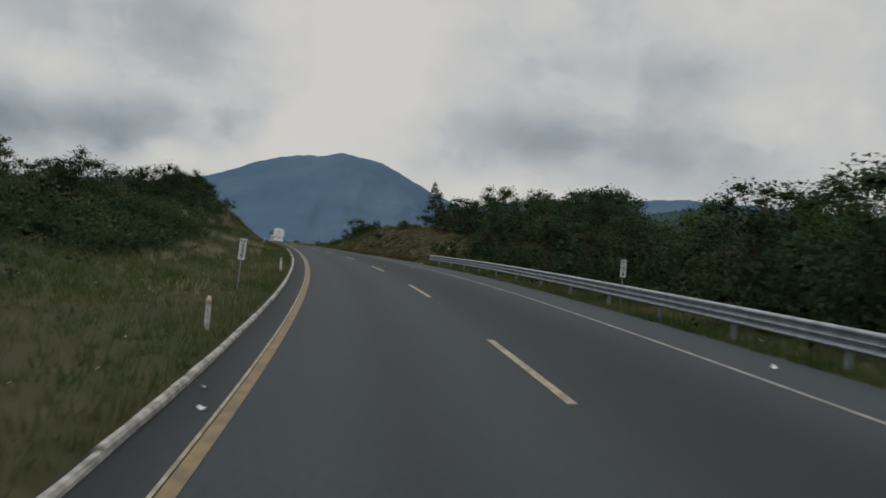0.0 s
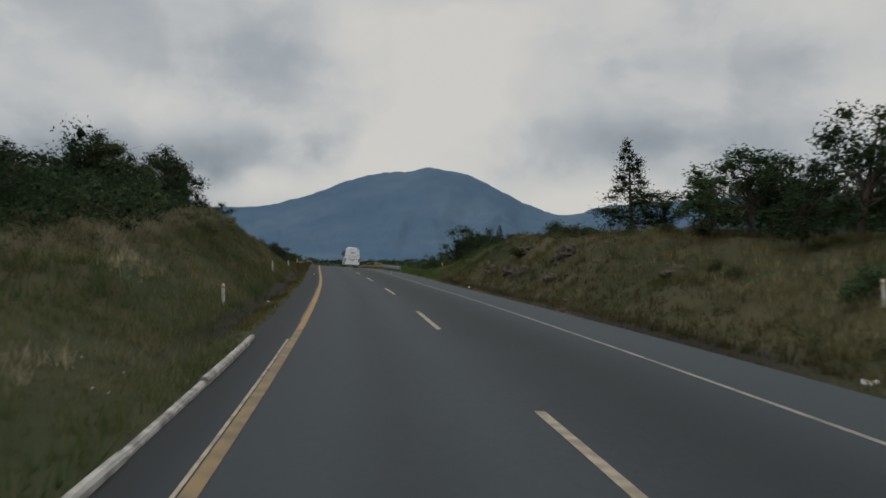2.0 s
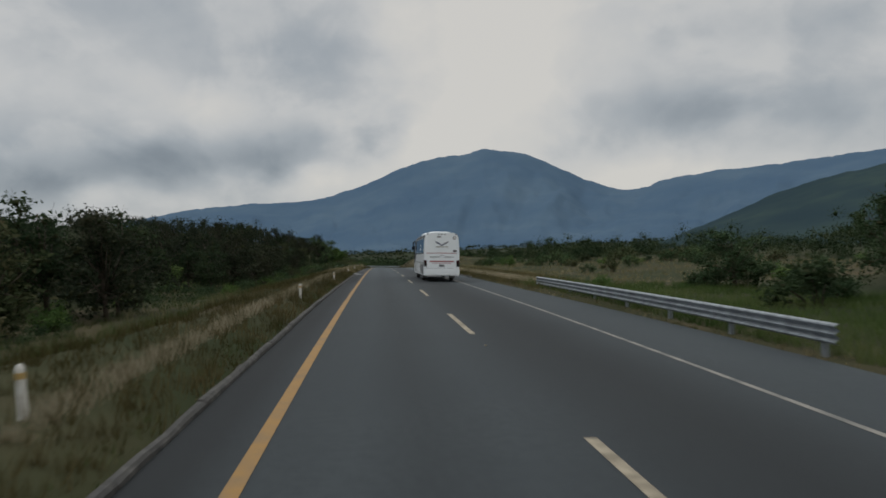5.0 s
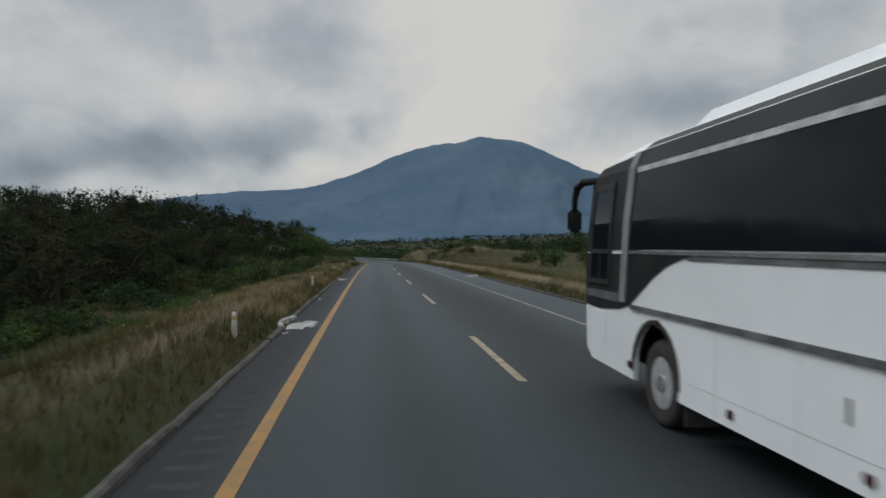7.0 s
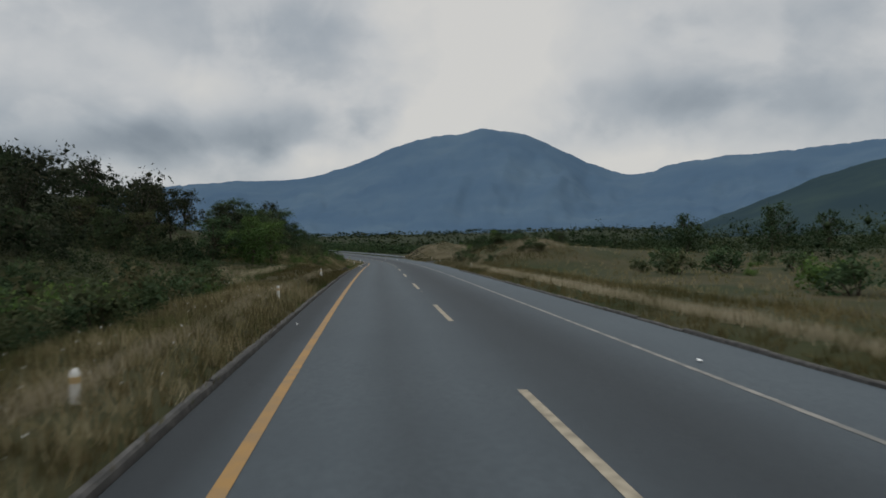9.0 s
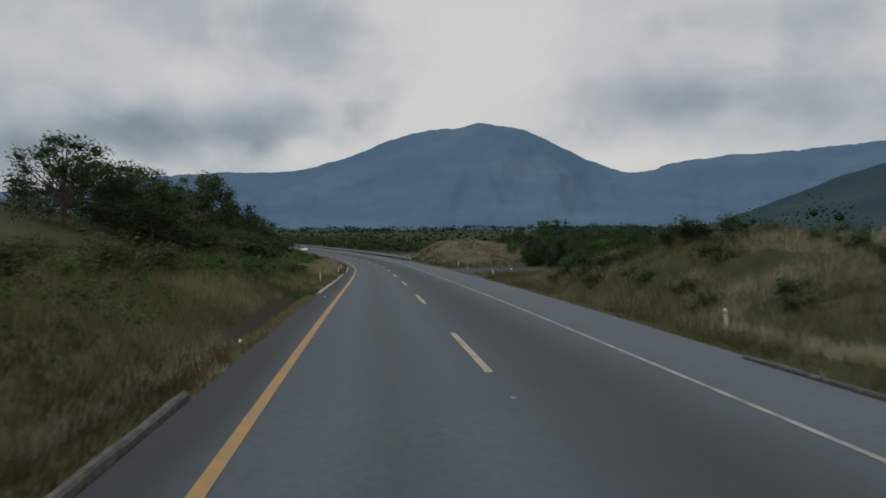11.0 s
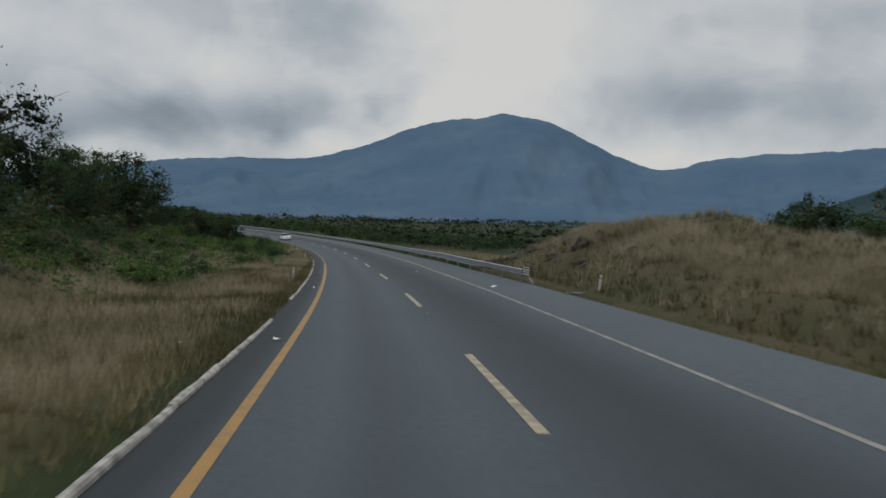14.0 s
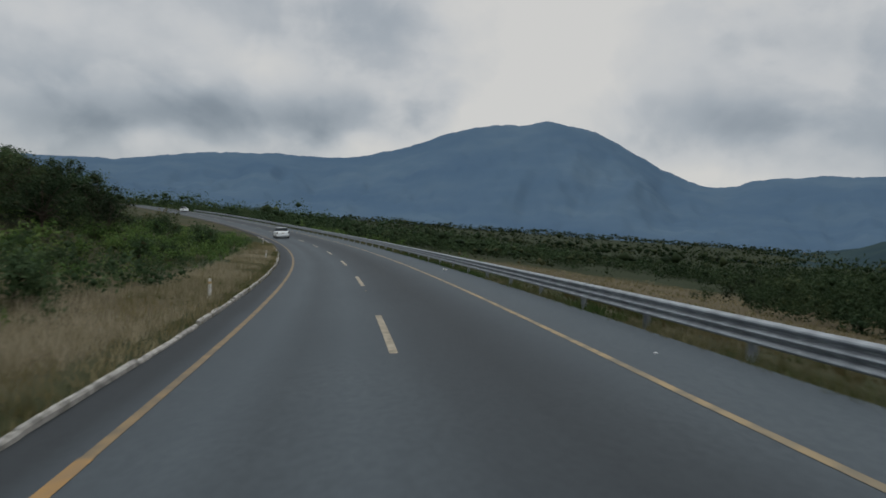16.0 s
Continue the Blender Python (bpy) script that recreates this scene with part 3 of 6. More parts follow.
LANE = np.array([(-80, 2.85, 6.7), (25, 2.8, 6.65), (45, 2.6, 6.35), (70, 2.12, 5.98), (100, 2.1, 5.75), (120, 2.08, 5.55), (180, 2.04, 5.5), (340, 2.02, 5.36), (390, 2.02, 5.4), (425, 1.68, 4.98), (4200, 1.68, 4.98)])
LINE_L = -1.44


def line_c(s):
    return np.interp(s, LANE[:, 0], LANE[:, 1])


def line_r(s):
    return np.interp(s, LANE[:, 0], LANE[:, 2])


def along(name, ss, centre, half, lift, mat, parent=None):
    """A painted or laid strip whose middle runs at centre(s)."""
    ss = np.asarray(ss, float)
    c = np.array([centre(v) if callable(centre) else centre for v in ss], float)
    P = np.stack([on_road(ss, c - half, lift), on_road(ss, c + half, lift)], 1).reshape(-1, 3)
    F = [(2 * i, 2 * i + 1, 2 * i + 3, 2 * i + 2) for i in range(len(ss) - 1)]
    ob = new(name, mesh_from(name, P, F, [mat], True))
    ob.parent = parent
    return ob


def build_road():
    cols = 26
    S = np.repeat(SS[:, None], cols, 1)
    U = EDGE_L + (edge_r(SS)[:, None] - EDGE_L) * np.linspace(0, 1, cols)[None, :]
    P = on_road(S, U, 0.0).reshape(-1, 3)
    F = [(i * cols + j, i * cols + j + 1, (i + 1) * cols + j + 1, (i + 1) * cols + j) for i in range(len(SS) - 1) for j in range(cols - 1)]
    me = mesh_from("road", P, F, [M["asphalt"]], True)
    # across: 0 at the driven lane's left line, 1 at the lane line, 2 at the right line, beyond that the shoulder
    c, r = line_c(S), line_r(S)
    across = np.where(U < c, (U - LINE_L) / (c - LINE_L), np.where(U < r, 1 + (U - c) / (r - c), 2 + (U - r) / 2))
    at = me.attributes.new("across", "FLOAT", "POINT")
    at.data.foreach_set("value", across.ravel().astype(np.float32))
    at = me.attributes.new("age", "FLOAT", "POINT")
    at.data.foreach_set("value", (np.clip((240 - S) / 75, 0, 1)).ravel().astype(np.float32))
    return tagged(new("road", me), "grey asphalt carriageway with darker worn wheel tracks", "road", kind="structure")


road = build_road()
tagged(along("edge_line", SS[SS <= 68], LINE_L, .08, .006, M["brown"]), "dull brown-yellow worn edge line on the asphalt", "road marking", kind="structure")
tagged(along("edge_line", SS[SS >= 424], LINE_L, .065, .006, M["brown"]), "faded brown-yellow edge line round the bend", "road marking", kind="structure")
tagged(along("edge_line", SS[(SS >= 68) & (SS <= 424)], LINE_L, .08, .006, M["yellow"]), "worn yellow painted edge line on the asphalt", "road marking", kind="structure")
tagged(along("edge_line", SS[SS <= 396], line_r, .06, .006, M["greyline"]), "greyed pale edge line beside the paved shoulder", "road marking", kind="structure")
tagged(along("edge_line", SS[SS >= 396], line_r, .065, .006, M["ochre"]), "faded ochre edge line beside the paved shoulder", "road marking", kind="structure")
for i in range(-5, 45):
    a = 9.1 + 15 * i
    tagged(along("lane_dash", np.linspace(a, a + 5.5, 6), line_c, .075, .006, M["pale"]), "faded cream lane dash on the asphalt",
           "road marking", "lane dashes", "structure")

# ---- far mountains ----
def build_mountain():
    crest = [(-75, 40), (-40, 60), (-22.1, 78), (-18.2, 104), (-13.2, 127), (-6.6, 134), (-3, 161), (-1.2, 182), (2.3, 231), (5.2, 257), (6.3, 262), (7.2, 263), (8.5, 271), (9.4, 279), (10.2, 276), (11.4, 267), (12.6, 258),
             (13.8, 240), (15.8, 206), (18.5, 155), (22, 122), (25, 148), (29.6, 165), (34, 172), (40, 185), (55, 140), (75, 80)]
    az0 = 0.0
    az = np.array([c[0] for c in crest], float)
    ht = np.array([c[1] for c in crest], float)
    A = np.linspace(-75, 75, 600)
    crown = eased(az, ht, A)
    R = np.concatenate([np.linspace(1000, 2100, 45), np.linspace(2160, 2900, 10)])
    V = []
    for r in R:
        for a, c in zip(A, crown):
            f = (r - 1000) / 1100 if r < 2100 else 1 - (r - 2100) / 1600
            x, y = 7 + r * math.sin(radians(a + az0)), 322 + r * math.cos(radians(a + az0))
            g = (noise.fractal(Vector((a * .3, r * .0016, 0)), 1.0, 2.0, 5) * 20 + noise.fractal(Vector((x * .004, y * .004, 0)), 1.0, 2.0, 4) * 4) * math.sin(math.pi * min(f, 1))
            rim = noise.fractal(Vector((x * .02, y * .02, 9)), 1.0, 2.0, 4) * 4.5 + noise.noise(Vector((x * .11, y * .11, 2))) * 2.2
            V.append((x, y, -22 + (c + 23) * max(f, 0) ** 1.5 + g + rim))
    k = len(A)
    F = [(i * k + j, i * k + j + 1, (i + 1) * k + j + 1, (i + 1) * k + j) for i in range(len(R) - 1) for j in range(k - 1)]
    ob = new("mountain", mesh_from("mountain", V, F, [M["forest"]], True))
    tagged(ob, "wooded mountain ridge far beyond the plain, blue-grey with haze in its colour", "mountain", kind="structure")


build_mountain()


def build_hill():
    crest = [(18, -30), (22, -27), (27, -18), (30, -3), (34, 22), (38, 44), (44, 66), (52, 80), (62, 74), (75, 50)]
    A = np.linspace(18, 75, 180)
    crown = eased(np.array([c[0] for c in crest], float), np.array([c[1] for c in crest], float), A)
    R = np.linspace(520, 1150, 28)
    V = []
    for r in R:
        for a, c in zip(A, crown):
            f = math.sin(min(1, (r - 520) / 380) * math.pi / 2) if r < 900 else 1 - (r - 900) / 500
            x, y = 7 + r * math.sin(radians(a)), 322 + r * math.cos(radians(a))
            g = noise.fractal(Vector((x * .01, y * .01, 4)), 1.0, 2.0, 5) * 5 * f + noise.noise(Vector((x * .12, y * .12, 2))) * 1.2
            V.append((x, y, -20 + (c + 20) * f + g))
    k = len(A)
    F = [(i * k + j, i * k + j + 1, (i + 1) * k + j + 1, (i + 1) * k + j) for i in range(len(R) - 1) for j in range(k - 1)]
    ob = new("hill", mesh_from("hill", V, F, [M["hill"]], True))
    tagged(ob, "wooded foothill in front of the mountain ridge, green tinted with haze blue", "hill", kind="structure")


build_hill()


# ---- mesh helpers ----
def part(name, bm, mat, parent=None, label="", smooth=False):
    me = bpy.data.meshes.new(name)
    if smooth:
        for f in bm.faces:
            f.smooth = True
    bm.to_mesh(me)
    bm.free()
    me.materials.append(mat)
    ob = new(name, me)
    ob.parent = parent
    return tagged(ob, label) if label else ob


def thing(name, m, label, category, group="", kind=""):
    ob = new(name)
    ob.empty_display_size = 0.2
    ob.matrix_basis = m
    return tagged(ob, label, category, group, kind)


def box(bm, x0, x1, y0, y1, z0, z1, bevel=0.0):
    r = bmesh.ops.create_cube(bm, size=1, matrix=Matrix.Translation(((x0 + x1) / 2, (y0 + y1) / 2, (z0 + z1) / 2)) @ Matrix.Diagonal((x1 - x0, y1 - y0, z1 - z0, 1)))
    if bevel:
        es = list({e for v in r["verts"] for e in v.link_edges})
        bmesh.ops.bevel(bm, geom=es, offset=bevel, segments=2, affect="EDGES")
    return bm


def cyl(bm, c, axis, r, depth, seg=20, r2=None):
    q = Vector((0, 0, 1)).rotation_difference(Vector(axis)).to_matrix().to_4x4()
    bmesh.ops.create_cone(bm, cap_ends=True, segments=seg, radius1=r, radius2=r if r2 is None else r2, depth=depth, matrix=Matrix.Translation(c) @ q)
    return bm


def slab(bm, outline, x0, x1):
    """A flat plate in the y-z plane with that outline, from x0 to x1."""
    a = [bm.verts.new((x0, y, z)) for y, z in outline]
    b = [bm.verts.new((x1, y, z)) for y, z in outline]
    n = len(a)
    bm.faces.new(a)
    bm.faces.new(list(reversed(b)))
    for i in range(n):
        bm.faces.new((a[i], b[i], b[(i + 1) % n], a[(i + 1) % n]))
    bmesh.ops.recalc_face_normals(bm, faces=bm.faces[:])
    return bm


def loft(bm, rings):
    """Closed rings of equal length joined along, with both ends capped."""
    vs = [[bm.verts.new(p) for p in r] for r in rings]
    n = len(vs[0])
    for a, b in zip(vs, vs[1:]):
        for i in range(n):
            bm.faces.new((a[i], a[(i + 1) % n], b[(i + 1) % n], b[i]))
    bm.faces.new(list(reversed(vs[0])))
    bm.faces.new(vs[-1])
    bmesh.ops.recalc_face_normals(bm, faces=bm.faces[:])
    return bm


def tube(bm, pts, radii, seg=6):
    pts = [Vector(p) for p in pts]
    rings = []
    for i, p in enumerate(pts):
        d = (pts[min(i + 1, len(pts) - 1)] - pts[max(i - 1, 0)]).normalized()
        a = d.orthogonal().normalized()
        b = d.cross(a)
        rings.append([p + (a * math.cos(6.2832 * k / seg) + b * math.sin(6.2832 * k / seg)) * radii[i] for k in range(seg)])
    # keep the rings' start aligned
    for r0, r1 in zip(rings, rings[1:]):
        k = min(range(seg), key=lambda j: (r1[j] - r0[0]).length)
        r1[:] = r1[k:] + r1[:k]
    return loft(bm, rings)


# ---- kerbs ----
def kerb(s0, s1, u0, mat, label, lean=1):
    root = thing("kerb", pose(0, 0, 0), label, "kerb", kind="structure")
    a = s0
    rng = random.Random(int(s0 * 10))
    while a < s1 - .3:
        b = min(a + rng.uniform(2.6, 4.2), s1)
        ss = np.linspace(a, b - .03, 5)
        bm = bmesh.new()
        rings = []
        off, top = rng.uniform(-.015, .015), rng.uniform(.065, .1)
        for s in ss:
            t2 = top + rng.uniform(-.012, .012)
            prof = [(-.07, -.1), (-.07, t2 - .03), (-.045, t2), (.02, t2), (.05, t2 - .03), (.06, -.1)]
            rings.append([tuple(on_road(s, u0 + off + lean * du + rng.uniform(-.008, .008), z)) for du, z in prof])
        loft(bm, rings)
        part("kerbstone", bm, mat, root)
        a = b
    return root


# ---- guardrails ----
THRIE = [(0, -.25), (.07, -.215), (.08, -.185), (.07, -.155), (0, -.105), (0, -.06), (.07, -.03), (.08, 0), (.07, .03), (0, .06), (0, .105),
         (.07, .155), (.08, .185), (.07, .215), (0, .25)]


def guardrail(s0, s1, off, label, post_step=3.8, taper=False, top=.74, deep=.86):
    root = thing("guardrail", pose(0, 0, 0), label, "guardrail")
    a = s0
    while a < s1 - .5:
        b = min(a + 7.6, s1)
        ss = np.linspace(a, b + (.25 if b < s1 else 0), 7)
        V = []
        for s in ss:
            k = deep
            if taper:
                k = deep * (.7 if s < s0 + 8 else min(1.0, .7 + .3 * (s - s0 - 8) / 2.5))
            for d, z in THRIE:
                V.append(on_road(s, off(s) - d, top - .25 * k + z * k))
        V = np.array(V)
        back = V + np.array([0.012, 0, 0])
        n = len(THRIE)
        F = [(i * n + j, i * n + j + 1, (i + 1) * n + j + 1, (i + 1) * n + j) for i in range(len(ss) - 1) for j in range(n - 1)]
        m = len(V)
        F += [(m + f[3], m + f[2], m + f[1], m + f[0]) for f in F]
        for i in range(len(ss) - 1):
            for j in (0, n - 1):
                F.append((i * n + j, (i + 1) * n + j, m + (i + 1) * n + j, m + i * n + j))
        ob = new("beam", mesh_from("beam", np.concatenate([V, back]), F, [M["steel"]]))
        ob.parent = root
        a = b
    s = s0 + .6
    post = None
    while s < s1:
        m = stand(s, off(s) + .11, -.15)
        if post is None:
            bm = bmesh.new()
            box(bm, -.05, .05, -.075, .075, 0, top + .1, .008)
            box(bm, -.075, -.04, -.06, .06, top - .29, top + .11, .006)
            post = part("post", bm, M["steel"], root)
            post.matrix_basis = m
        else:
            o = new("post", post.data)
            o.parent, o.matrix_basis = root, m
        s += post_step
    return root


def build_rails():
    guardrail(-76, 56.5, lambda s: 8.85, "galvanised steel crash barrier with corrugated beams on the verge", top=.81)
    guardrail(140, 166, lambda s: 8.7, "short galvanised crash barrier beside the grassy slope")
    end = lambda s: float(np.interp(s, [390, 402, 425, 450, 700], [7.6, 7.4, 6.92, 6.88, 6.88]))
    guardrail(392.5, 640, end, "long galvanised crash barrier along the outside of the bend", taper=True, top=.66, deep=.78)
    # striped end marker
    m = stand(392.2, 7.6, -.05)
    root = thing("hazard_marker", m, "black and white striped marker plate at the barrier end", "road sign")
    bm = bmesh.new()
    box(bm, -.16, .16, -.03, .0, .42, .86, .006)
    part("plate", bm, M["ink"], root)
    for k in range(4):
        bm = bmesh.new()
        z = .44 + .105 * k
        v = [bm.verts.new(p) for p in ((-.15, -.034, z + .06), (.15, -.034, z - .0), (.15, -.034, min(z + .05, .85)), (-.15, -.034, min(z + .11, .85)))]
        bm.faces.new(v)
        part("stripe", bm, M["signwhite"], root)
    bm = bmesh.new()
    tube(bm, [(.1, 0, .45), (.35, -.15, -.02)], [.025, .025])
    part("brace", bm, M["chrome"], root)


build_rails()
kerb(-78, 48.2, -2.26, M["concrete"], "whitewashed concrete kerb along the verge")
kerb(50.0, 66, -2.28, M["concrete"], "short chipped whitewashed kerb along the verge")
kerb(117, 196, -2.42, M["darkkerb"], "dark concrete kerb along the dry verge")
kerb(198.5, 224.6, -2.45, M["darkkerb"], "dark concrete kerb along the dry verge")
kerb(227.1, 292, -2.5, M["darkkerb"], "dark concrete kerb along the dry verge")
kerb(313.8, 346.5, -2.42, M["concrete"], "pale chipped concrete kerb along the verge")
kerb(352.5, 381, -2.33, M["concrete"], "pale chipped concrete kerb along the verge")
kerb(387.8, 416.6, -2.38, M["concrete"], "pale chipped concrete kerb along the verge")
kerb(418.2, 433.6, -2.42, M["concrete"], "pale chipped concrete kerb along the verge")
kerb(434.2, 520, -2.5, M["concrete"], "pale chipped concrete kerb round the bend")
for a, b in ((186, 230.7), (233.3, 296)):
    root = kerb(a, b, 7.7, M["darkkerb"], "low dark kerb at the outer shoulder", -1)


def splash(s, u, side, d, seed):
    """Lime splashed on the paving at a drain."""
    rng = random.Random(seed)
    bm = bmesh.new()
    for k in range(26):
        near = rng.random() ** 1.6
        cs, cu = s + rng.gauss(0, .3) * d * (1 - .5 * near), u + side * near * .75
        r = rng.uniform(.02, .1) * (1.1 - .7 * near)
        if k < 3:
            cs, cu, r = s + (k - 1) * .45, u + side * (.16 + .08 * k), .3
        ph = rng.uniform(0, 6)
        pts = [bm.verts.new(tuple(on_road(cs + math.sin(a) * r * 1.8 * (1 + .35 * math.sin(3 * a + ph)), cu + math.cos(a) * r * (1 + .35 * math.cos(2 * a + ph)), .005 + .0003 * k)))
               for a in [j * .449 for j in range(14)]]
        bm.faces.new(pts)
    ob = part("lime_splash", bm, M["whitewash"])
    tagged(ob, "white lime splashed over the asphalt at a drain", "stain", kind="structure")


DRAINS = ((197.2, -2.38, 1), (225.8, -2.5, 1), (232.0, 7.6, -1))
for k, (s, u, side) in enumerate(DRAINS):
    splash(s - .3, u + side * .08, side, 2.2, k + 1)
    bm = bmesh.new()
    rings = []
    for j in range(9):
        t = j / 8 - .5
        rings.append([tuple(on_road(s + t * 2.6, u - side * .22 * math.cos(t * 3.14) + du, z)) for du, z in ((-.06, -.1), (-.06, .08), (-.04, .105), (.04, .105), (.06, .08), (.06, -.1))])
    loft(bm, rings)
    ob = part("drain_lip", bm, M["whitewash"])
    tagged(ob, "whitewashed curved kerb lip of a roadside drain", "drain", kind="structure")


# ---- signs, posts ----
def delineator(s, u, tilt=0.0, roll=0.0):
    P = ground_at(s, u)[0]
    if abs(u) < 12 and not 60 < s < 112:
        P[2] = min(P[2], on_road(s, u)[2] + .03)
    root = thing("delineator_post", pose(*P, tilt, roll, -heading(s)) @ pose(0, 0, -.1), "white concrete marker post with an amber band in the grass", "marker post", "roadside marker posts")
    bm = bmesh.new()
    cyl(bm, (0, 0, .37), (0, 0, 1), .055, .74, 14, .05)
    cyl(bm, (0, 0, .765), (0, 0, 1), .05, .05, 14, .03)
    part("shaft", bm, M["postwhite"], root)
    bm = bmesh.new()
    cyl(bm, (0, 0, .67), (0, 0, 1), .0555, .07, 14)
    part("reflector_band", bm, M["orange"], root, "amber reflective band")


for s, u in ((14.7, -2.92), (33.6, -2.7), (73.7, -4.2), (96.3, -4.45), (113, -4.15), (135, -4.0), (154, -3.1), (172.4, -2.95), (192.8, -2.95), (211.6, -2.95), (237.4, -3.35), (253.4, -3.3), (272, -3.3), (328.5, -3.35),
             (346.1, -2.88), (366, -3.1), (403.6, -3.25), (439.8, -3.2), (468, -3.3), (500, -3.3)):
    delineator(s, u, random.uniform(-3, 3), random.uniform(-3, 3))
for s, u in ((66.5, 13.0), (104.5, 11.6), (129, 12.2), (335.5, 9.35), (365.2, 10.8), (386.8, 9.0), (300, 9.4)):
    delineator(s, u, random.uniform(-4, 4), -10 if s == 335.5 else random.uniform(-4, 4))


def letters(text, size, mat, m, parent, name="lettering"):
    c = bpy.data.curves.new(name, "FONT")
    c.body, c.size, c.align_x, c.align_y = text, size, "CENTER", "CENTER"
    c.extrude, c.offset = 0.001, 0.0022 * size / .12
    ob = new(name, c)
    me = bpy.data.meshes.new_from_object(ob.evaluated_get(bpy.context.evaluated_depsgraph_get()))
    bpy.data.objects.remove(ob)
    me.materials.clear()
    me.materials.append(mat)
    ob = new(name, me)
    ob.parent, ob.matrix_basis = parent, m
    return ob


def km_sign(s, u, foot, lean, turn):
    P = ground_at(s, u)[0]
    root = thing("kilometre_sign", pose(*P, 0, lean, -heading(s) + turn), "narrow white kilometre plate with black digits on a post", "road sign", "kilometre signs")
    bm = bmesh.new()
    box(bm, -.018, .018, -.02, .02, -.2, foot + .68, .004)
    part("post", bm, M["silver"], root)
    bm = bmesh.new()
    box(bm, -.125, .125, -.035, -.021, foot, foot + .7, .004)
    part("plate", bm, M["signwhite"], root)
    for x0, x1, z0, z1 in ((-.124, -.108, .002, .698), (.108, .124, .002, .698), (-.108, .108, .002, .018), (-.108, .108, .682, .698)):
        bm = bmesh.new()
        box(bm, x0, x1, -.038, -.035, foot + z0, foot + z1)
        part("border", bm, M["ink"], root)
    for k, (t, sz) in enumerate((("km", .13), ("2", .2), ("3", .2), ("9", .2))):
        z = foot + (.605, .445, .28, .115)[k]
        letters(t, sz, M["ink"], pose(0, -.037, z, 90), root)


km_sign(23.0, -3.47, .97, 4, 0)
km_sign(25.4, 10.3, 1.0, 0, 0)


# ---- white coach ----
def build_bus(m):
    root = thing("coach", m, "white long-distance coach with black window band, scraped flank", "bus")
    L, HW = 12.6, 1.25
    RA, FA = 3.25, 9.95          # axles
    ARCH, AZ = .64, .5
    # lower flanks with wheel arches cut out
    def flank(x0, x1):
        out = [(0.15, .62), (0.15, .45)]
        for ax in (RA, FA):
            out.append((ax - ARCH, .42))
            for k in range(13):
                a = math.pi - math.pi * k / 12
                out.append((ax + math.cos(a) * ARCH, AZ + .04 + max(0, math.sin(a)) * (ARCH + .02)))
            out.append((ax + ARCH, .42))
        out += [(L - .35, .45), (L - .12, .6), (L - .06, 1.2), (L - .1, 2.0), (.0, 2.0)]
        bm = bmesh.new()
        return slab(bm, out, x0, x1)
    part("left_flank", flank(-HW, -HW + .06), M["white"], root)
    part("right_flank", flank(HW - .06, HW), M["white"], root)
    # floor and inner box behind the flanks
    bm = bmesh.new()
    box(bm, -HW + .42, HW - .42, .3, L - .3, .5, 2.0)
    part("underbody", bm, M["rubber"], root)
    # upper shell: cross-section swept along, rear and front raked a little
    bm = bmesh.new()
    prof = [(-HW, 1.99), (-HW + .01, 2.4), (-HW + .06, 3.08), (-HW + .14, 3.28), (-HW + .34, 3.42), (-.5, 3.46), (.5, 3.46), (HW - .34, 3.42), (HW - .14, 3.28), (HW - .06, 3.08), (HW - .01, 2.4), (HW, 1.99)]
    rings = []
    for y, zt, wk in ((0.0, .0, .985), (.06, -.0, 1), (.5, .02, 1), (L - 1.6, .02, 1), (L - .7, -.03, 1), (L - .3, -.12, .985), (L - .12, -.3, .96)):
        rings.append([(x * wk, y + (0 if y < 1 else 0), 1.99 + (z - 1.99) * (1 + zt / 1.5)) for x, z in prof])
    loft(bm, rings)
    part("roof_shell", bm, M["white"], root)
    # rear wall
    bm = bmesh.new()
    box(bm, -HW + .01, HW - .01, -.02, .12, .95, 2.0, .03)
    part("rear_panel", bm, M["white"], root)
    bm = bmesh.new()
    box(bm, -HW - .01, HW + .01, -.12, .2, .42, .93, .06)
    part("rear_bumper", bm, M["white"], root)
    bm = bmesh.new()
    box(bm, -HW + .02, HW - .02, L - .25, L - .02, .5, 1.5, .06)
    part("front_panel", bm, M["white"], root)
    bm = bmesh.new()
    box(bm, -HW + .06, HW - .06, L - .22, L - .06, 1.5, 3.05, .06)
    part("windscreen", bm, M["glass"], root)
    for sx in (-1, 1):
        X = sx * HW
        o = lambda d: X + sx * d
        def plate(name, pts, mat, d, thick=.012, label=""):
            """A plate on the flank; above 2.4 m it leans in with the shell."""
            bm = bmesh.new()
            slab(bm, pts, 0, sx * thick)
            for z in (2.4, 2.75, 3.08, 3.28):
                bmesh.ops.bisect_plane(bm, geom=bm.verts[:] + bm.edges[:] + bm.faces[:], plane_co=(0, 0, z), plane_no=(0, 0, 1))
            for v in bm.verts:
                lean = 0 if v.co.z < 2.0 else .01 * (v.co.z - 2) / .4 if v.co.z < 2.4 else .01 + .05 * (v.co.z - 2.4) / .68 if v.co.z < 3.08 else .06 + .08 * (v.co.z - 3.08) / .2 if v.co.z < 3.28 else .14 + .2 * (v.co.z - 3.28) / .16
                v.co.x += o(d) - sx * lean
            return part(name, bm, mat, root, label)
        # window band, cut back at the front by the pale pillar
        plate("side_glass", [(.35, 2.04), (L - 1.7, 2.04), (L - 1.86, 3.0), (.35, 3.0)], M["glass"], .004)
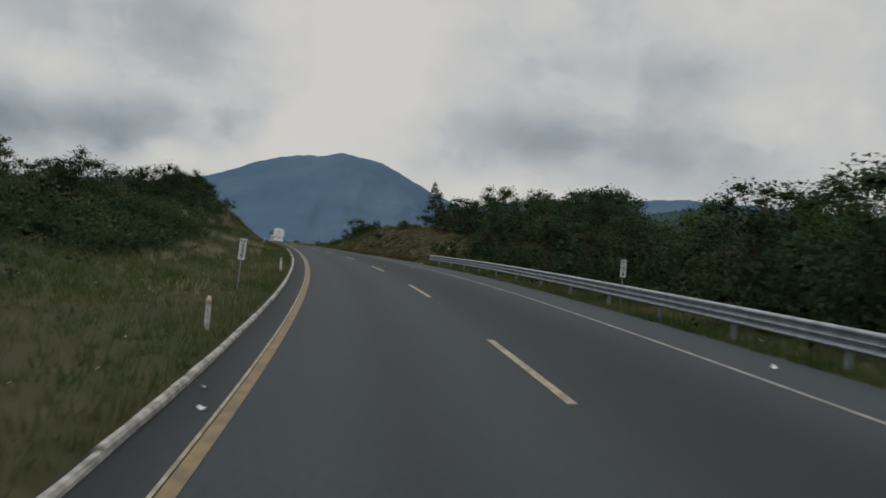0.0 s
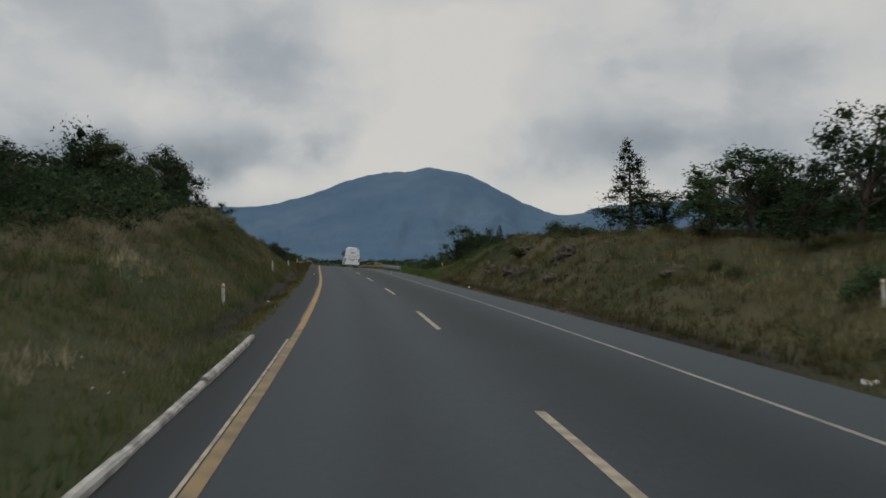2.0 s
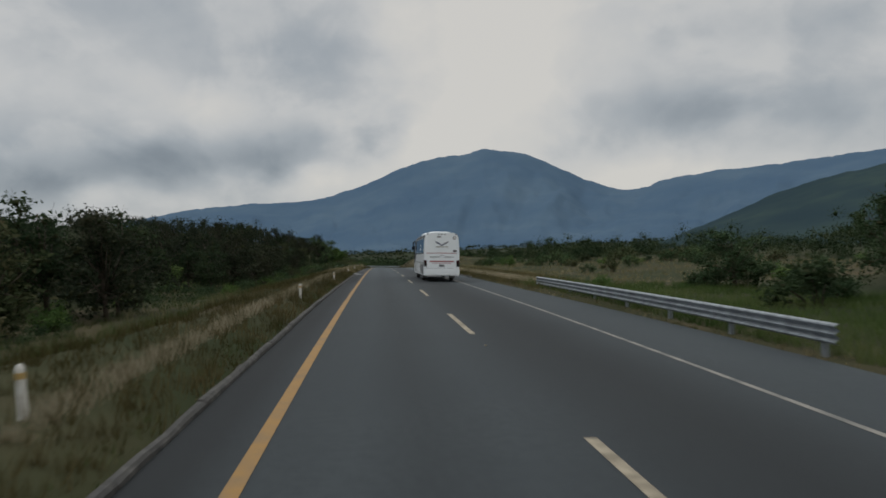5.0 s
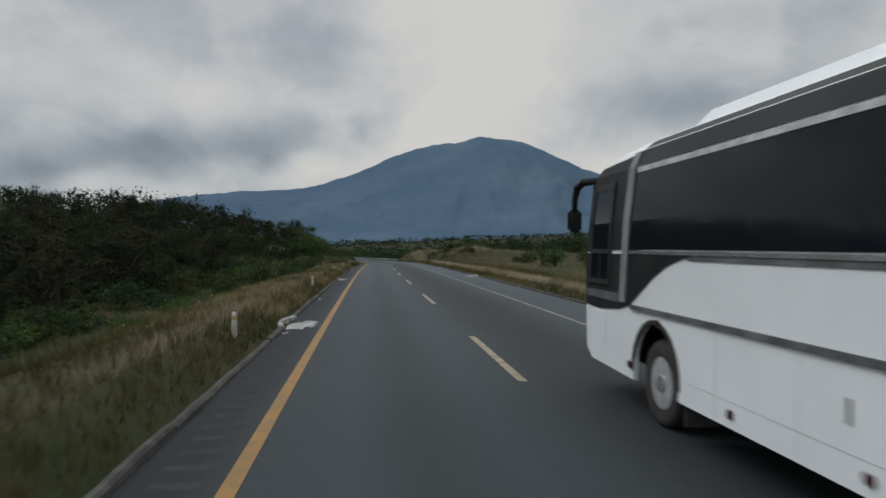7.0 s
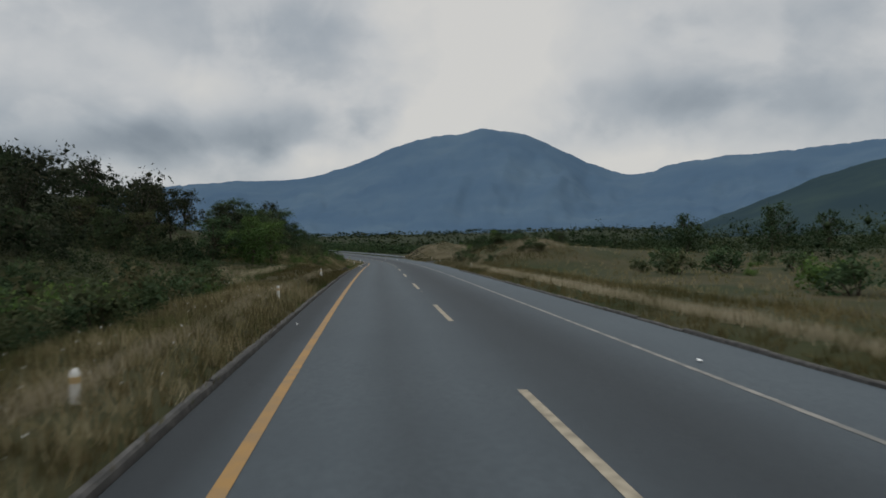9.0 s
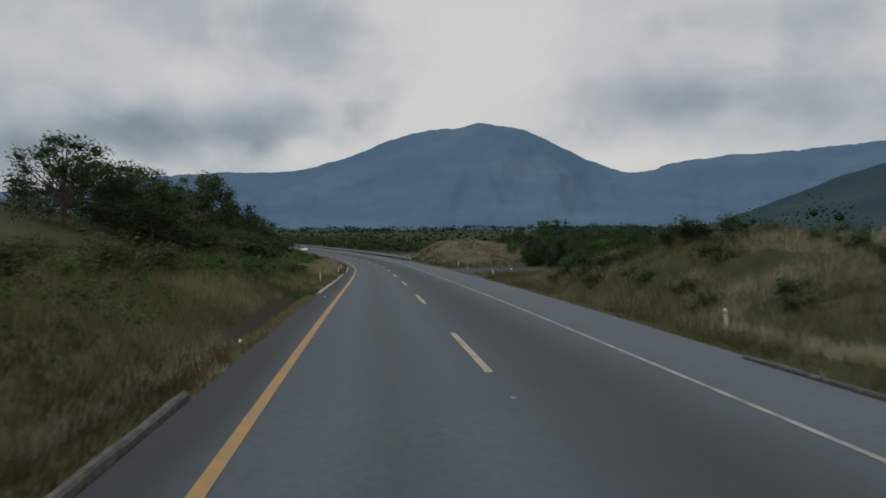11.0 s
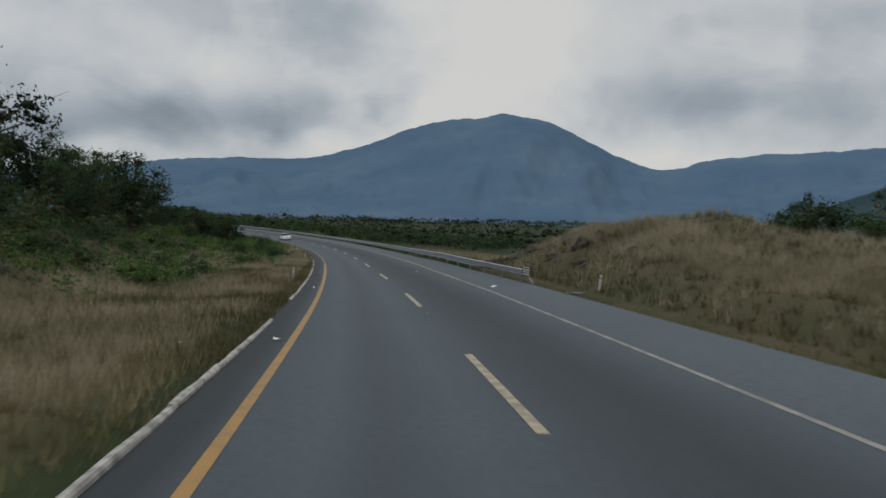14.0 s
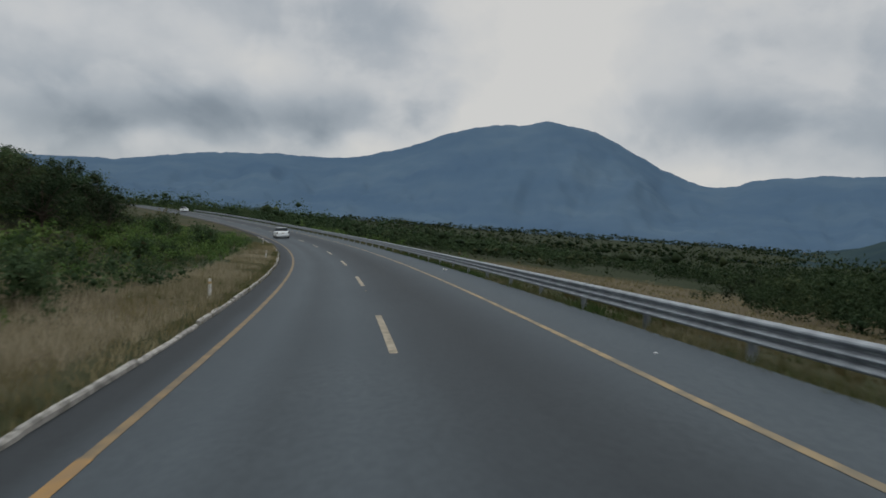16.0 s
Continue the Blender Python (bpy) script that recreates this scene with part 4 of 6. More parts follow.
        plate("cove_panel", [(.3, 3.08), (L - 1.95, 3.08), (L - 1.92, 3.2), (.3, 3.2)], M["cove"], .006)
        plate("cove_panel", [(.3, 3.2), (L - 1.92, 3.2), (L - 1.9, 3.275), (.3, 3.275)], M["cove"], .006)
        plate("cove_panel", [(.3, 3.285), (L - 1.9, 3.285), (L - 1.9, 3.41), (.3, 3.41)], M["cove"], .008)
        plate("upper_strip", [(.3, 3.0), (L - 1.98, 3.0), (L - 1.96, 3.06), (.3, 3.06)], M["chrome"], .006, .02)
        plate("window_sill_strip", [(.1, 1.985), (L - 1.6, 1.985), (L - 1.6, 2.025), (.1, 2.025)], M["chrome"], .01, .015)
        plate("sill_shadow_strip", [(.1, 1.93), (L - 3.5, 1.93), (L - 3.4, 1.98), (.1, 1.98)], M["trim"], .003, .01)
        curve = [(L - 3.58, 1.975), (L - 3.27, 1.93), (L - 2.94, 1.85), (L - 2.56, 1.7), (L - 2.16, 1.5), (L - 1.87, 1.34), (L - 1.5, 1.26)]
        plate("black_sweep", [(L - 3.62, 1.98)] + curve + [(L - .75, 1.2), (L - .1, 1.22), (L - .06, 1.98)], M["black"], .004, .01)
        plate("cab_panel", [(L - 2.16, 2.03), (L - .12, 2.03), (L - .2, 3.0), (L - .5, 3.2), (L - 1.85, 3.26)], M["black"], .003, .01)
        plate("pillar", [(L - 1.74, 1.36), (L - 1.54, 1.36), (L - 1.72, 3.28), (L - 1.93, 3.28)], M["silver"], .016, .02)
        plate("cab_ledge", [(L - 1.5, 1.34), (L - .2, 1.36), (L - .2, 1.46), (L - 1.5, 1.46)], M["trim"], .014, .012)
        for nm, pts in (("cab_window_frame", [(L - 1.15, 1.53), (L - 1.08, 1.53), (L - 1.12, 2.9), (L - 1.2, 2.9)]), ("cab_window_frame", [(L - .3, 1.53), (L - .24, 1.53), (L - .38, 2.9), (L - .44, 2.9)]),
                        ("cab_window_frame", [(L - 1.2, 2.86), (L - .4, 2.86), (L - .42, 2.96), (L - 1.2, 2.96)]), ("cab_window_frame", [(L - 1.14, 1.98), (L - .3, 1.98), (L - .31, 2.04), (L - 1.14, 2.04)]),
                        ("cab_window_frame", [(L - .75, 1.53), (L - .71, 1.53), (L - .72, 1.98), (L - .76, 1.98)]), ("cab_window_frame", [(L - 1.12, 1.55), (L - .27, 1.55), (L - .27, 1.62), (L - 1.12, 1.62)])):
            plate(nm, pts, M["cove"], .018, .014)
        plate("cab_window", [(L - 1.13, 1.53), (L - .27, 1.53), (L - .42, 2.9), (L - 1.16, 2.9)], M["glass"], .014, .006)
        plate("rub_strip", [(.2, 1.29), (L - 1.9, 1.29), (L - 1.9, 1.35), (.2, 1.35)], M["trim"], .006, .025)
        # grille and primer patch behind the rear axle
        plate("primer_patch", [(RA - 1.38, .5), (RA - .72, .46), (RA - .72, 1.24), (RA - 1.38, 1.24)], M["primer"], .003, .006, "scraped grey primer patch")
        plate("engine_grille", [(.42, .55), (RA - 1.42, .5), (RA - 1.42, 1.2), (.42, 1.24)], M["rubber"], .002, .006)
        for k in range(20):
            z = .57 + .032 * k
            plate("grille_slat", [(.46, z), (RA - 1.46, z), (RA - 1.46, z + .018), (.46, z + .018)], M["trim"], .008, .01)
        for y0, y1 in ((.42, .46), (RA - 1.46, RA - 1.42)):
            plate("grille_frame", [(y0, .53), (y1, .53), (y1, 1.24), (y0, 1.24)], M["white"], .01, .012)
        # seams of the luggage flaps, marker lamps, catches
        for y in (4.6, 5.9, 7.2, 8.5):
            plate("flap_seam", [(y, .46), (y + .004, .46), (y + .004, 1.26), (y, 1.26)], M["seam"], .002, .002)
        plate("flap_seam", [(RA + .75, .66), (FA - .8, .66), (FA - .8, .664), (RA + .75, .664)], M["seam"], .002, .002)
        for y, z in ((RA - .75, .58), (RA + .85, .55), (6.4, .55), (8.2, .55), (FA + .75, .6), (RA + .05, 1.18), (FA - .1, 1.19)):
            bm = bmesh.new()
            cyl(bm, (o(.012), y, z), (sx, 0, 0), .045, .03, 12)
            part("marker_lamp", bm, M["lamp"], root)
        for y in (5.2, 6.6):
            plate("flap_catch", [(y, .86), (y + .022, .86), (y + .022, 1.04), (y, 1.04)], M["ink"], .004, .012)
        plate("front_locker", [(L - .95, .7), (L - .3, .74), (L - .3, 1.16), (L - .95, 1.16)], M["white"], .004, .004)
        # a plain pale emblem on the dark glass
        if sx < 0:
            for y0, y1, z0, z1 in ((3.6, 4.15, 2.58, 2.65), (3.62, 3.69, 2.3, 2.52), (4.05, 4.12, 2.3, 2.52), (3.74, 4.0, 2.38, 2.42), (3.58, 4.16, 2.25, 2.3), (3.8, 3.94, 2.2, 2.24), (3.7, 3.75, 2.7, 2.73), (3.85, 3.9, 2.72, 2.75), (4.0, 4.05, 2.7, 2.73),
                                   (.5, .8, 2.1, 2.13), (.52, .56, 2.13, 2.26), (.62, .78, 2.18, 2.28)):
                plate("emblem", [(y0, z0), (y1, z0), (y1, z1), (y0, z1)], M["signwhite"], .017, .002)
        # wheels
        for ax, dual in ((RA, True), (FA, False)):
            bm = bmesh.new()
            slab(bm, [(ax + math.cos(a) * (ARCH - .01), AZ + .04 + math.sin(a) * ARCH) for a in [math.pi * k / 12 for k in range(13)]], X - sx * .45, X - sx * .38)
            part("wheel_arch", bm, M["rubber"], root)
            bm = bmesh.new()
            for k in range(14):
                a0, a1 = math.pi * k / 14, math.pi * (k + 1) / 14
                pts = [(r * math.cos(a) + ax, AZ + .04 + r * math.sin(a)) for a, r in ((a0, ARCH), (a1, ARCH), (a1, ARCH + .05), (a0, ARCH + .05))]
                slab(bm, pts, o(-.01), o(.015))
            part("arch_lip", bm, M["rubber"], root)
            w = part("wheel", cyl(bmesh.new(), (X - sx * .2, ax, AZ), (1, 0, 0), .3, .2, 24), M["rubber"], root)
            bm = bmesh.new()
            rings = []
            for d, r in ((.1, .3), (.07, .42), (.09, .48), (.14, .5), (.3, .5), (.34, .46)):
                rings.append([(X - sx * d, ax + math.cos(6.2832 * k / 32) * r, AZ + math.sin(6.2832 * k / 32) * r) for k in range(32)])
            loft(bm, rings)
            part("tyre", bm, M["rubber"], w, smooth=True)
            bm = bmesh.new()
            prof = ((.09, .3), (.085, .275), (.15, .26), (.17, .2), (.14, .16), (.14, .0)) if not dual else ((.09, .3), (.1, .27), (.24, .25), (.26, .12), (.22, .1), (.16, .09), (.15, 0.0))
            rings = [[(X - sx * d, ax + math.cos(6.2832 * k / 28) * max(r, .005), AZ + math.sin(6.2832 * k / 28) * max(r, .005)) for k in range(28)] for d, r in prof]
            loft(bm, rings)
            part("rim", bm, M["rim"], w)
            for k in range(10):
                a = 6.2832 * k / 10
                bm = bmesh.new()
                cyl(bm, (X - sx * .16, ax + math.cos(a) * .215, AZ + math.sin(a) * .215), (1, 0, 0), .045, .03, 10)
                part("hand_hole", bm, M["rubber"], w)
            bm = bmesh.new()
            cyl(bm, (X - sx * .12, ax, AZ), (1, 0, 0), .1, .1, 16)
            for j in range(10):
                cyl(bm, (X - sx * .135, ax + math.cos(.628 * j + .3) * .135, AZ + math.sin(.628 * j + .3) * .135), (1, 0, 0), .014, .03, 6)
            part("hub", bm, M["chrome"], w)
            bm = bmesh.new()
            box(bm, X - sx * .4 if sx > 0 else X + .04, X - .04 if sx > 0 else X + .4, ax - ARCH - .1, ax - ARCH - .08, .18, .55)
            part("mud_flap", bm, M["trim"], root)
        # mirrors on their bent arms
        bm = bmesh.new()
        tube(bm, [(X - sx * .1, L - .3, 3.05), (X + sx * .04, L + .05, 3.06), (X + sx * .08, L + .25, 2.98), (X + sx * .1, L + .3, 2.8), (X + sx * .1, L + .3, 2.62)], [.06, .065, .06, .05, .04], 8)
        arm = part("mirror_arm", bm, M["black"], root, smooth=True)
        bm = bmesh.new()
        box(bm, X + sx * .1 - .11, X + sx * .1 + .11, L + .24, L + .36, 2.3, 2.65, .04)
        part("mirror", bm, M["black"], arm)
        # rear lamps
        bm = bmesh.new()
        box(bm, X - sx * .03 - .1 - sx * .08, X - sx * .03 + .1 - sx * .08, -.035, .0, 1.05, 1.5, .015)
        part("tail_lamp", bm, M["black"], root)
        bm = bmesh.new()
        box(bm, X - sx * .11 - .07, X - sx * .11 + .07, -.045, -.03, 1.28, 1.46, .01)
        part("tail_lamp_glass", bm, M["lamp"], root)
        for k in range(8):
            z = 1.02 + .065 * k
            plate("vent", [(.1, z), (.28, z), (.28, z + .025), (.1, z + .025)], M["rubber"], .002, .004)
    # roof unit
    bm = bmesh.new()
    rings = [[(x * k, y, 3.45 + z * h) for x, z in ((-.85, 0), (-.78, .7), (-.6, 1), (.6, 1), (.78, .7), (.85, 0))] for y, h, k in ((6.6, .05, .95), (7.0, .2, 1), (9.6, .22, 1), (10.1, .06, .95))]
    loft(bm, rings)
    part("air_conditioner", bm, M["white"], root)
    bm = bmesh.new()
    rings = [[(x * k, y, 3.45 + z * h) for x, z in ((-.8, 0), (-.7, .8), (-.5, 1), (.5, 1), (.7, .8), (.8, 0))] for y, h, k in ((1.5, .03, .95), (1.7, .12, 1), (3.2, .12, 1), (3.4, .03, .95))]
    loft(bm, rings)
    part("roof_hatch", bm, M["white"], root)
    # rear decoration
    def back(name, x0, x1, z0, z1, mat, d=.03, bev=0):
        bm = bmesh.new()
        box(bm, x0, x1, -d - .006, -d + .01, z0, z1, bev)
        return part(name, bm, mat, root)
    back("rear_strip", -1.05, 1.05, 1.98, 2.02, M["red"], .012)
    back("engine_lid", -.95, .95, .98, 1.9, M["white"], .025, .004)
    back("red_stripe", -.85, .85, 1.38, 1.46, M["red"], .034)
    back("red_stripe", -.65, .65, 1.28, 1.31, M["red"], .034)
    back("number_plate", -.19, .19, 1.04, 1.2, M["silver"], .036)
    for k in range(4):
        back("plate_bar", -.13 + .07 * k, -.09 + .07 * k, 1.1, 1.16, M["ink"], .044)
    for k in range(24):
        x = -.82 + .07 * k
        if abs(x) > .15:
            back("vent_slot", x, x + .03, 1.68, 1.78, M["rubber"], .034)
    for k in range(3):
        back("marker", -.12 + .1 * k, -.06 + .1 * k, 1.82, 1.87, M["ink"], .034)
    for x in (-1.0, -.2, 0, .2, 1.0):
        back("roof_marker", x - .05, x + .05, 3.3, 3.35, M["ink"], .008)
    # a plain dark winged shape on the rear
    for sx in (-1, 1):
        bm = bmesh.new()
        pts = [(0, 2.57), (.05, 2.61), (.12, 2.68), (.22, 2.74), (.34, 2.78), (.48, 2.86), (.45, 2.78), (.38, 2.71), (.28, 2.66), (.17, 2.61), (.09, 2.55), (.03, 2.51), (0, 2.5)]
        v = [bm.verts.new((sx * x, -.012, z)) for x, z in pts]
        bm.faces.new(v)
        part("wing_decal", bm, M["blue"], root)
    bm = bmesh.new()
    cyl(bm, (.9, -.01, 3.08), (0, 1, 0), .13, .012, 24)
    part("round_badge", bm, M["silver"], root, "grey round badge")
    bm = bmesh.new()
    cyl(bm, (.9, -.017, 3.08), (0, 1, 0), .09, .01, 24)
    part("badge_centre", bm, M["signwhite"], root)
    back("vent_cover", -.34, -.06, 3.1, 3.2, M["silver"], .006, .003)
    back("faded_bar", -.4, .45, 2.42, 2.47, M["pale"], .002)
    back("dark_decal", .8, 1.05, 2.1, 2.22, M["ink"], .004)
    return root


bus_s = 186.35 - 9.95
mb = stand(bus_s + 6.3, 4.22)
build_bus(Matrix(mb) @ pose(0, 0, .0, math.degrees(float(np.interp(bus_s + 6, _s, _cl))), -math.degrees(float(np.interp(bus_s + 6, _s, _bk))), 0) @ pose(0, -6.3, 0))


# ---- white cars ahead ----
def build_car(s, u, label):
    m = stand(s, u)
    root = thing("car", Matrix(m) @ pose(0, 0, 0, math.degrees(float(np.interp(s, _s, _cl))), -math.degrees(float(np.interp(s, _s, _bk))), 0), label, "car", "cars ahead")
    bm = bmesh.new()
    rings = []
    for y, w, zb, zt in ((-2.2, .72, .45, .78), (-2.12, .82, .3, .95), (-1.6, .86, .24, 1.0), (-.8, .87, .22, .98), (.6, .87, .22, .96), (1.4, .86, .24, .88), (2.0, .8, .3, .76), (2.2, .66, .42, .66)):
        rings.append([(-w, y, zb + .1), (-w, y, (zb + zt) / 2), (-w * .95, y, zt - .06), (-w * .8, y, zt), (w * .8, y, zt), (w * .95, y, zt - .06), (w, y, (zb + zt) / 2), (w, y, zb + .1), (w * .85, y, zb), (-w * .85, y, zb)])
    loft(bm, rings)
    part("body", bm, M["white"], root)
    bm = bmesh.new()
    rings = [[(-w, y, .92), (-w * .82, y + dy, z), (w * .82, y + dy, z), (w, y, .92)] for y, w, z, dy in ((-1.75, .74, .98, 0), (-1.1, .78, 1.4, 0), (.1, .78, 1.43, 0), (1.1, .76, .96, 0))]
    loft(bm, rings)
    part("cabin", bm, M["glass"], root)
    bm = bmesh.new()
    box(bm, -.62, .62, -1.1, .15, 1.39, 1.45, .03)
    part("roof", bm, M["white"], root)
    for sx in (-1, 1):
        bm = bmesh.new()
        box(bm, sx * .7 - .12, sx * .7 + .12, -2.2, -2.08, .68, .84, .02)
        part("tail_lamp", bm, M["lamp"], root)
        for y in (-1.35, 1.35):
            w = part("wheel", cyl(bmesh.new(), (sx * .78, y, .31), (1, 0, 0), .31, .2, 20), M["rubber"], root)
            part("rim", cyl(bmesh.new(), (sx * .885, y, .31), (1, 0, 0), .19, .02, 14), M["chrome"], w)
    bm = bmesh.new()
    box(bm, -.8, .8, -2.26, -2.1, .35, .55, .04)
    part("bumper", bm, M["white"], root)
    bm = bmesh.new()
    box(bm, -.18, .18, -2.24, -2.19, .7, .8)
    part("number_plate", bm, M["pale"], root)
    return root


build_car(516, .2, "small white saloon car on the far bend")
build_car(640, 4.0, "white car far along the bend")


# ---- trees and bushes ----
def stuff(name, V, F, mat, label, category):
    me = bpy.data.meshes.new(name)
    V, F = np.asarray(V, np.float32), np.asarray(F, np.int32)
    k = F.shape[1]
    me.vertices.add(len(V))
    me.vertices.foreach_set("co", V.ravel())
    me.loops.add(F.size)
    me.loops.foreach_set("vertex_index", F.ravel())
    me.polygons.add(len(F))
    me.polygons.foreach_set("loop_start", np.arange(0, F.size, k, dtype=np.int32))
    me.polygons.foreach_set("loop_total", np.full(len(F), k, np.int32))
    me.update(calc_edges=True)
    me.validate()
    me.materials.append(mat)
    return tagged(new(name, me), label, category, kind="stuff")


ICO = [Vector(v).normalized() for v in ((0, 1, 1.618), (0, -1, 1.618), (0, 1, -1.618), (0, -1, -1.618), (1, 1.618, 0), (-1, 1.618, 0), (1, -1.618, 0), (-1, -1.618, 0),
                                        (1.618, 0, 1), (-1.618, 0, 1), (1.618, 0, -1), (-1.618, 0, -1))]
ICO_FACES = ((0, 1, 8), (0, 8, 4), (0, 4, 5), (0, 5, 9), (0, 9, 1), (1, 6, 8), (8, 6, 10), (8, 10, 4), (4, 10, 2), (4, 2, 5), (5, 2, 11), (5, 11, 9), (9, 11, 7), (9, 7, 1), (1, 7, 6),
             (3, 6, 7), (3, 7, 11), (3, 11, 2), (3, 2, 10), (3, 10, 6))


def leaf_cloud(rng, clumps, leaves, size):
    """Small leaves round clumps (centre, radii), a solid core in shade colour inside each; returns vertices, faces and
    the cores' face count.
    """
    V, F = [], []
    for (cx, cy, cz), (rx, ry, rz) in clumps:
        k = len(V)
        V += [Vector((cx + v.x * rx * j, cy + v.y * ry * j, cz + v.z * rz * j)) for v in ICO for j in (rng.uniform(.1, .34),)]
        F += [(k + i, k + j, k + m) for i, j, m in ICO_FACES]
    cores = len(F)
    w = [(c[1][0] * c[1][1] * c[1][2]) ** .7 for c in clumps]
    for _ in range(leaves):
        (cx, cy, cz), (rx, ry, rz) = rng.choices(clumps, w)[0]
        d = Vector((rng.gauss(0, 1), rng.gauss(0, 1), rng.gauss(0, 1))).normalized() * rng.uniform(.2, 1.0) * (1.25 if rng.random() < .08 else 1)
        p = Vector((cx + d.x * rx, cy + d.y * ry, cz + d.z * rz))
        a = Vector((rng.gauss(0, 1), rng.gauss(0, 1), rng.gauss(0, .7))).normalized()
        b = a.orthogonal().normalized()
        b.rotate(Matrix.Rotation(rng.uniform(0, 6.28), 3, a))
        s = size * rng.uniform(.6, 1.4)
        k = len(V)
        V += [p - a * s, p + b * s * .95, p + a * s]
        F.append((k, k + 1, k + 2))
    return V, F, cores


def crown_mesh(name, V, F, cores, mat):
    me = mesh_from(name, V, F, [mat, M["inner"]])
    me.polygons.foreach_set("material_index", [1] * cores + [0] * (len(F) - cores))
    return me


def tree_template(seed, height, spread, mat, leaves, size, kind):
    rng = random.Random(seed)
    root = new("tree")
    root.empty_display_size = .3
    bm = bmesh.new()
    fork = height * rng.uniform(.22, .35)
    lean = Vector((rng.uniform(-.2, .2), rng.uniform(-.2, .2), 0))
    r0 = .035 * height * .7
    tip = Vector((0, 0, height * .8)) + lean * 2
    tube(bm, [(0, 0, -.3), lean * .3 + Vector((0, 0, fork)), lean + Vector((0, 0, height * .55)), tip], [r0, r0 * .8, r0 * .45, r0 * .12], 7)
    clumps = []
    if kind == "conifer":
        for k in range(13):
            z = height * (.12 + .86 * k / 13)
            r = spread * (1.05 - .9 * k / 13) * rng.uniform(.75, 1.15)
            for j in range(5):
                a = rng.uniform(0, 6.28)
                q = Vector((math.cos(a) * r * .55, math.sin(a) * r * .55, z))
                clumps.append((tuple(q), (r * .5, r * .5, height * .07)))
                tube(bm, [(lean.x * k / 13, lean.y * k / 13, z - .1), q], [r0 * .2, r0 * .06], 4)
    else:
        for k in range(rng.randint(26, 32)):
            a, z = rng.uniform(0, 6.28), height * rng.uniform(.14, .9)
            r = spread * rng.uniform(.2, .9) * (1.1 - .75 * abs(z / height - .42))
            q = Vector((math.cos(a) * r, math.sin(a) * r, z))
            c = rng.uniform(.24, .38) * spread
            clumps.append((tuple(q), (c * rng.uniform(.8, 1.3), c * rng.uniform(.8, 1.3), c * rng.uniform(.6, .95))))
            st = lean * .3 + Vector((0, 0, fork * rng.uniform(.8, 1.5)))
            mid = st.lerp(q, .55) + Vector((0, 0, .15 * height * rng.uniform(-.3, .5)))
            tube(bm, [st, mid, q], [r0 * .4, r0 * .22, r0 * .06], 4)
            for j in range(1):
                e = q + Vector((rng.gauss(0, .3), rng.gauss(0, .3), rng.uniform(.1, .5))) * c * 2
                tube(bm, [mid.lerp(q, .7), e], [r0 * .1, r0 * .03], 3)
        clumps.append(((0, 0, height * .55), (spread * .5, spread * .5, height * .25)))
    part("trunk", bm, M["bark"], root)
    V, F, cores = leaf_cloud(rng, clumps, leaves, size * 1.14)
    ob = new("crown", crown_mesh("crown", V, F, cores, mat))
    ob.parent = root
    return root


def bush_template(seed, mat, leaves=1100, size=.050):
    rng = random.Random(seed)
    clumps = []
    for k in range(rng.randint(5, 8)):
        a, r = rng.uniform(0, 6.28), rng.uniform(.1, .75)
        c = rng.uniform(.3, .55)
        clumps.append(((math.cos(a) * r, math.sin(a) * r, c * rng.uniform(.7, 1.5)), (c, c, c * rng.uniform(.7, 1.1))))
    V, F, cores = leaf_cloud(rng, clumps, leaves, size)
    V = [v if v.z > .01 else Vector((v.x, v.y, .01 + rng.random() * .1)) for v in V]
    root = new("bush")
    root.empty_display_size = .2
    bm = bmesh.new()
    for k in range(8):
        c = Vector(clumps[k % len(clumps)][0]) * rng.uniform(.8, 1.25)
        a = rng.uniform(0, 6.28)
        foot = Vector((math.cos(a) * .08, math.sin(a) * .08, -.2))
        tube(bm, [foot, foot.lerp(c, .5) + Vector((0, 0, .08)), c], [.022, .014, .005], 4)
    part("stems", bm, M["bark"], root)
    ob = new("foliage", crown_mesh("foliage", V, F, cores, mat))
    ob.parent = root
    return root


TREES = [tree_template(11, 5.0, 2.0, M["leaf"], 4400, .071, "broad"), tree_template(12, 6.2, 2.3, M["leaf"], 5000, .077, "broad"), tree_template(13, 4.4, 1.9, M["leaf_brown"], 4000, .070, "broad"),
         tree_template(14, 5.4, 2.4, M["leaf"], 4600, .073, "broad"), tree_template(15, 4.0, 1.8, M["leaf_light"], 4000, .068, "broad"), tree_template(16, 6.5, 2.7, M["leaf_dark"], 7400, .066, "conifer"),
         tree_template(17, 4.8, 2.2, M["leaf_brown"], 3600, .064, "broad"), tree_template(18, 5.2, 2.3, M["leaf_dark"], 4600, .072, "broad"), tree_template(19, 5.8, 2.4, M["leaf_dark"], 4700, .075, "broad"),
         tree_template(20, 5.4, 2.4, M["leaf_shaded"], 5400, .068, "broad"), tree_template(21, 4.9, 2.2, M["leaf_shaded"], 5200, .067, "broad")]
TREE_TAGS = ["dark green broadleaf tree in dense roadside scrub", "tall dark green broadleaf tree above the scrub", "olive-brown broadleaf tree with thin foliage", "spreading dark green broadleaf tree in scrub",
             "fresh green young tree at the verge", "slim dark conifer above the roadside bank", "half-bare brownish tree among the scrub", "dense tree with shade-darkened leaf colour on the roadside slope", "tall dense tree with shade-darkened leaf colour on the slope", "dull brownish tree with shade in its leaf colour on the wooded hill", "low dull brownish tree with shade in its leaf colour at the hill foot"]
for t, lab in zip(TREES, TREE_TAGS):
    tagged(t, lab, "tree", "roadside trees")
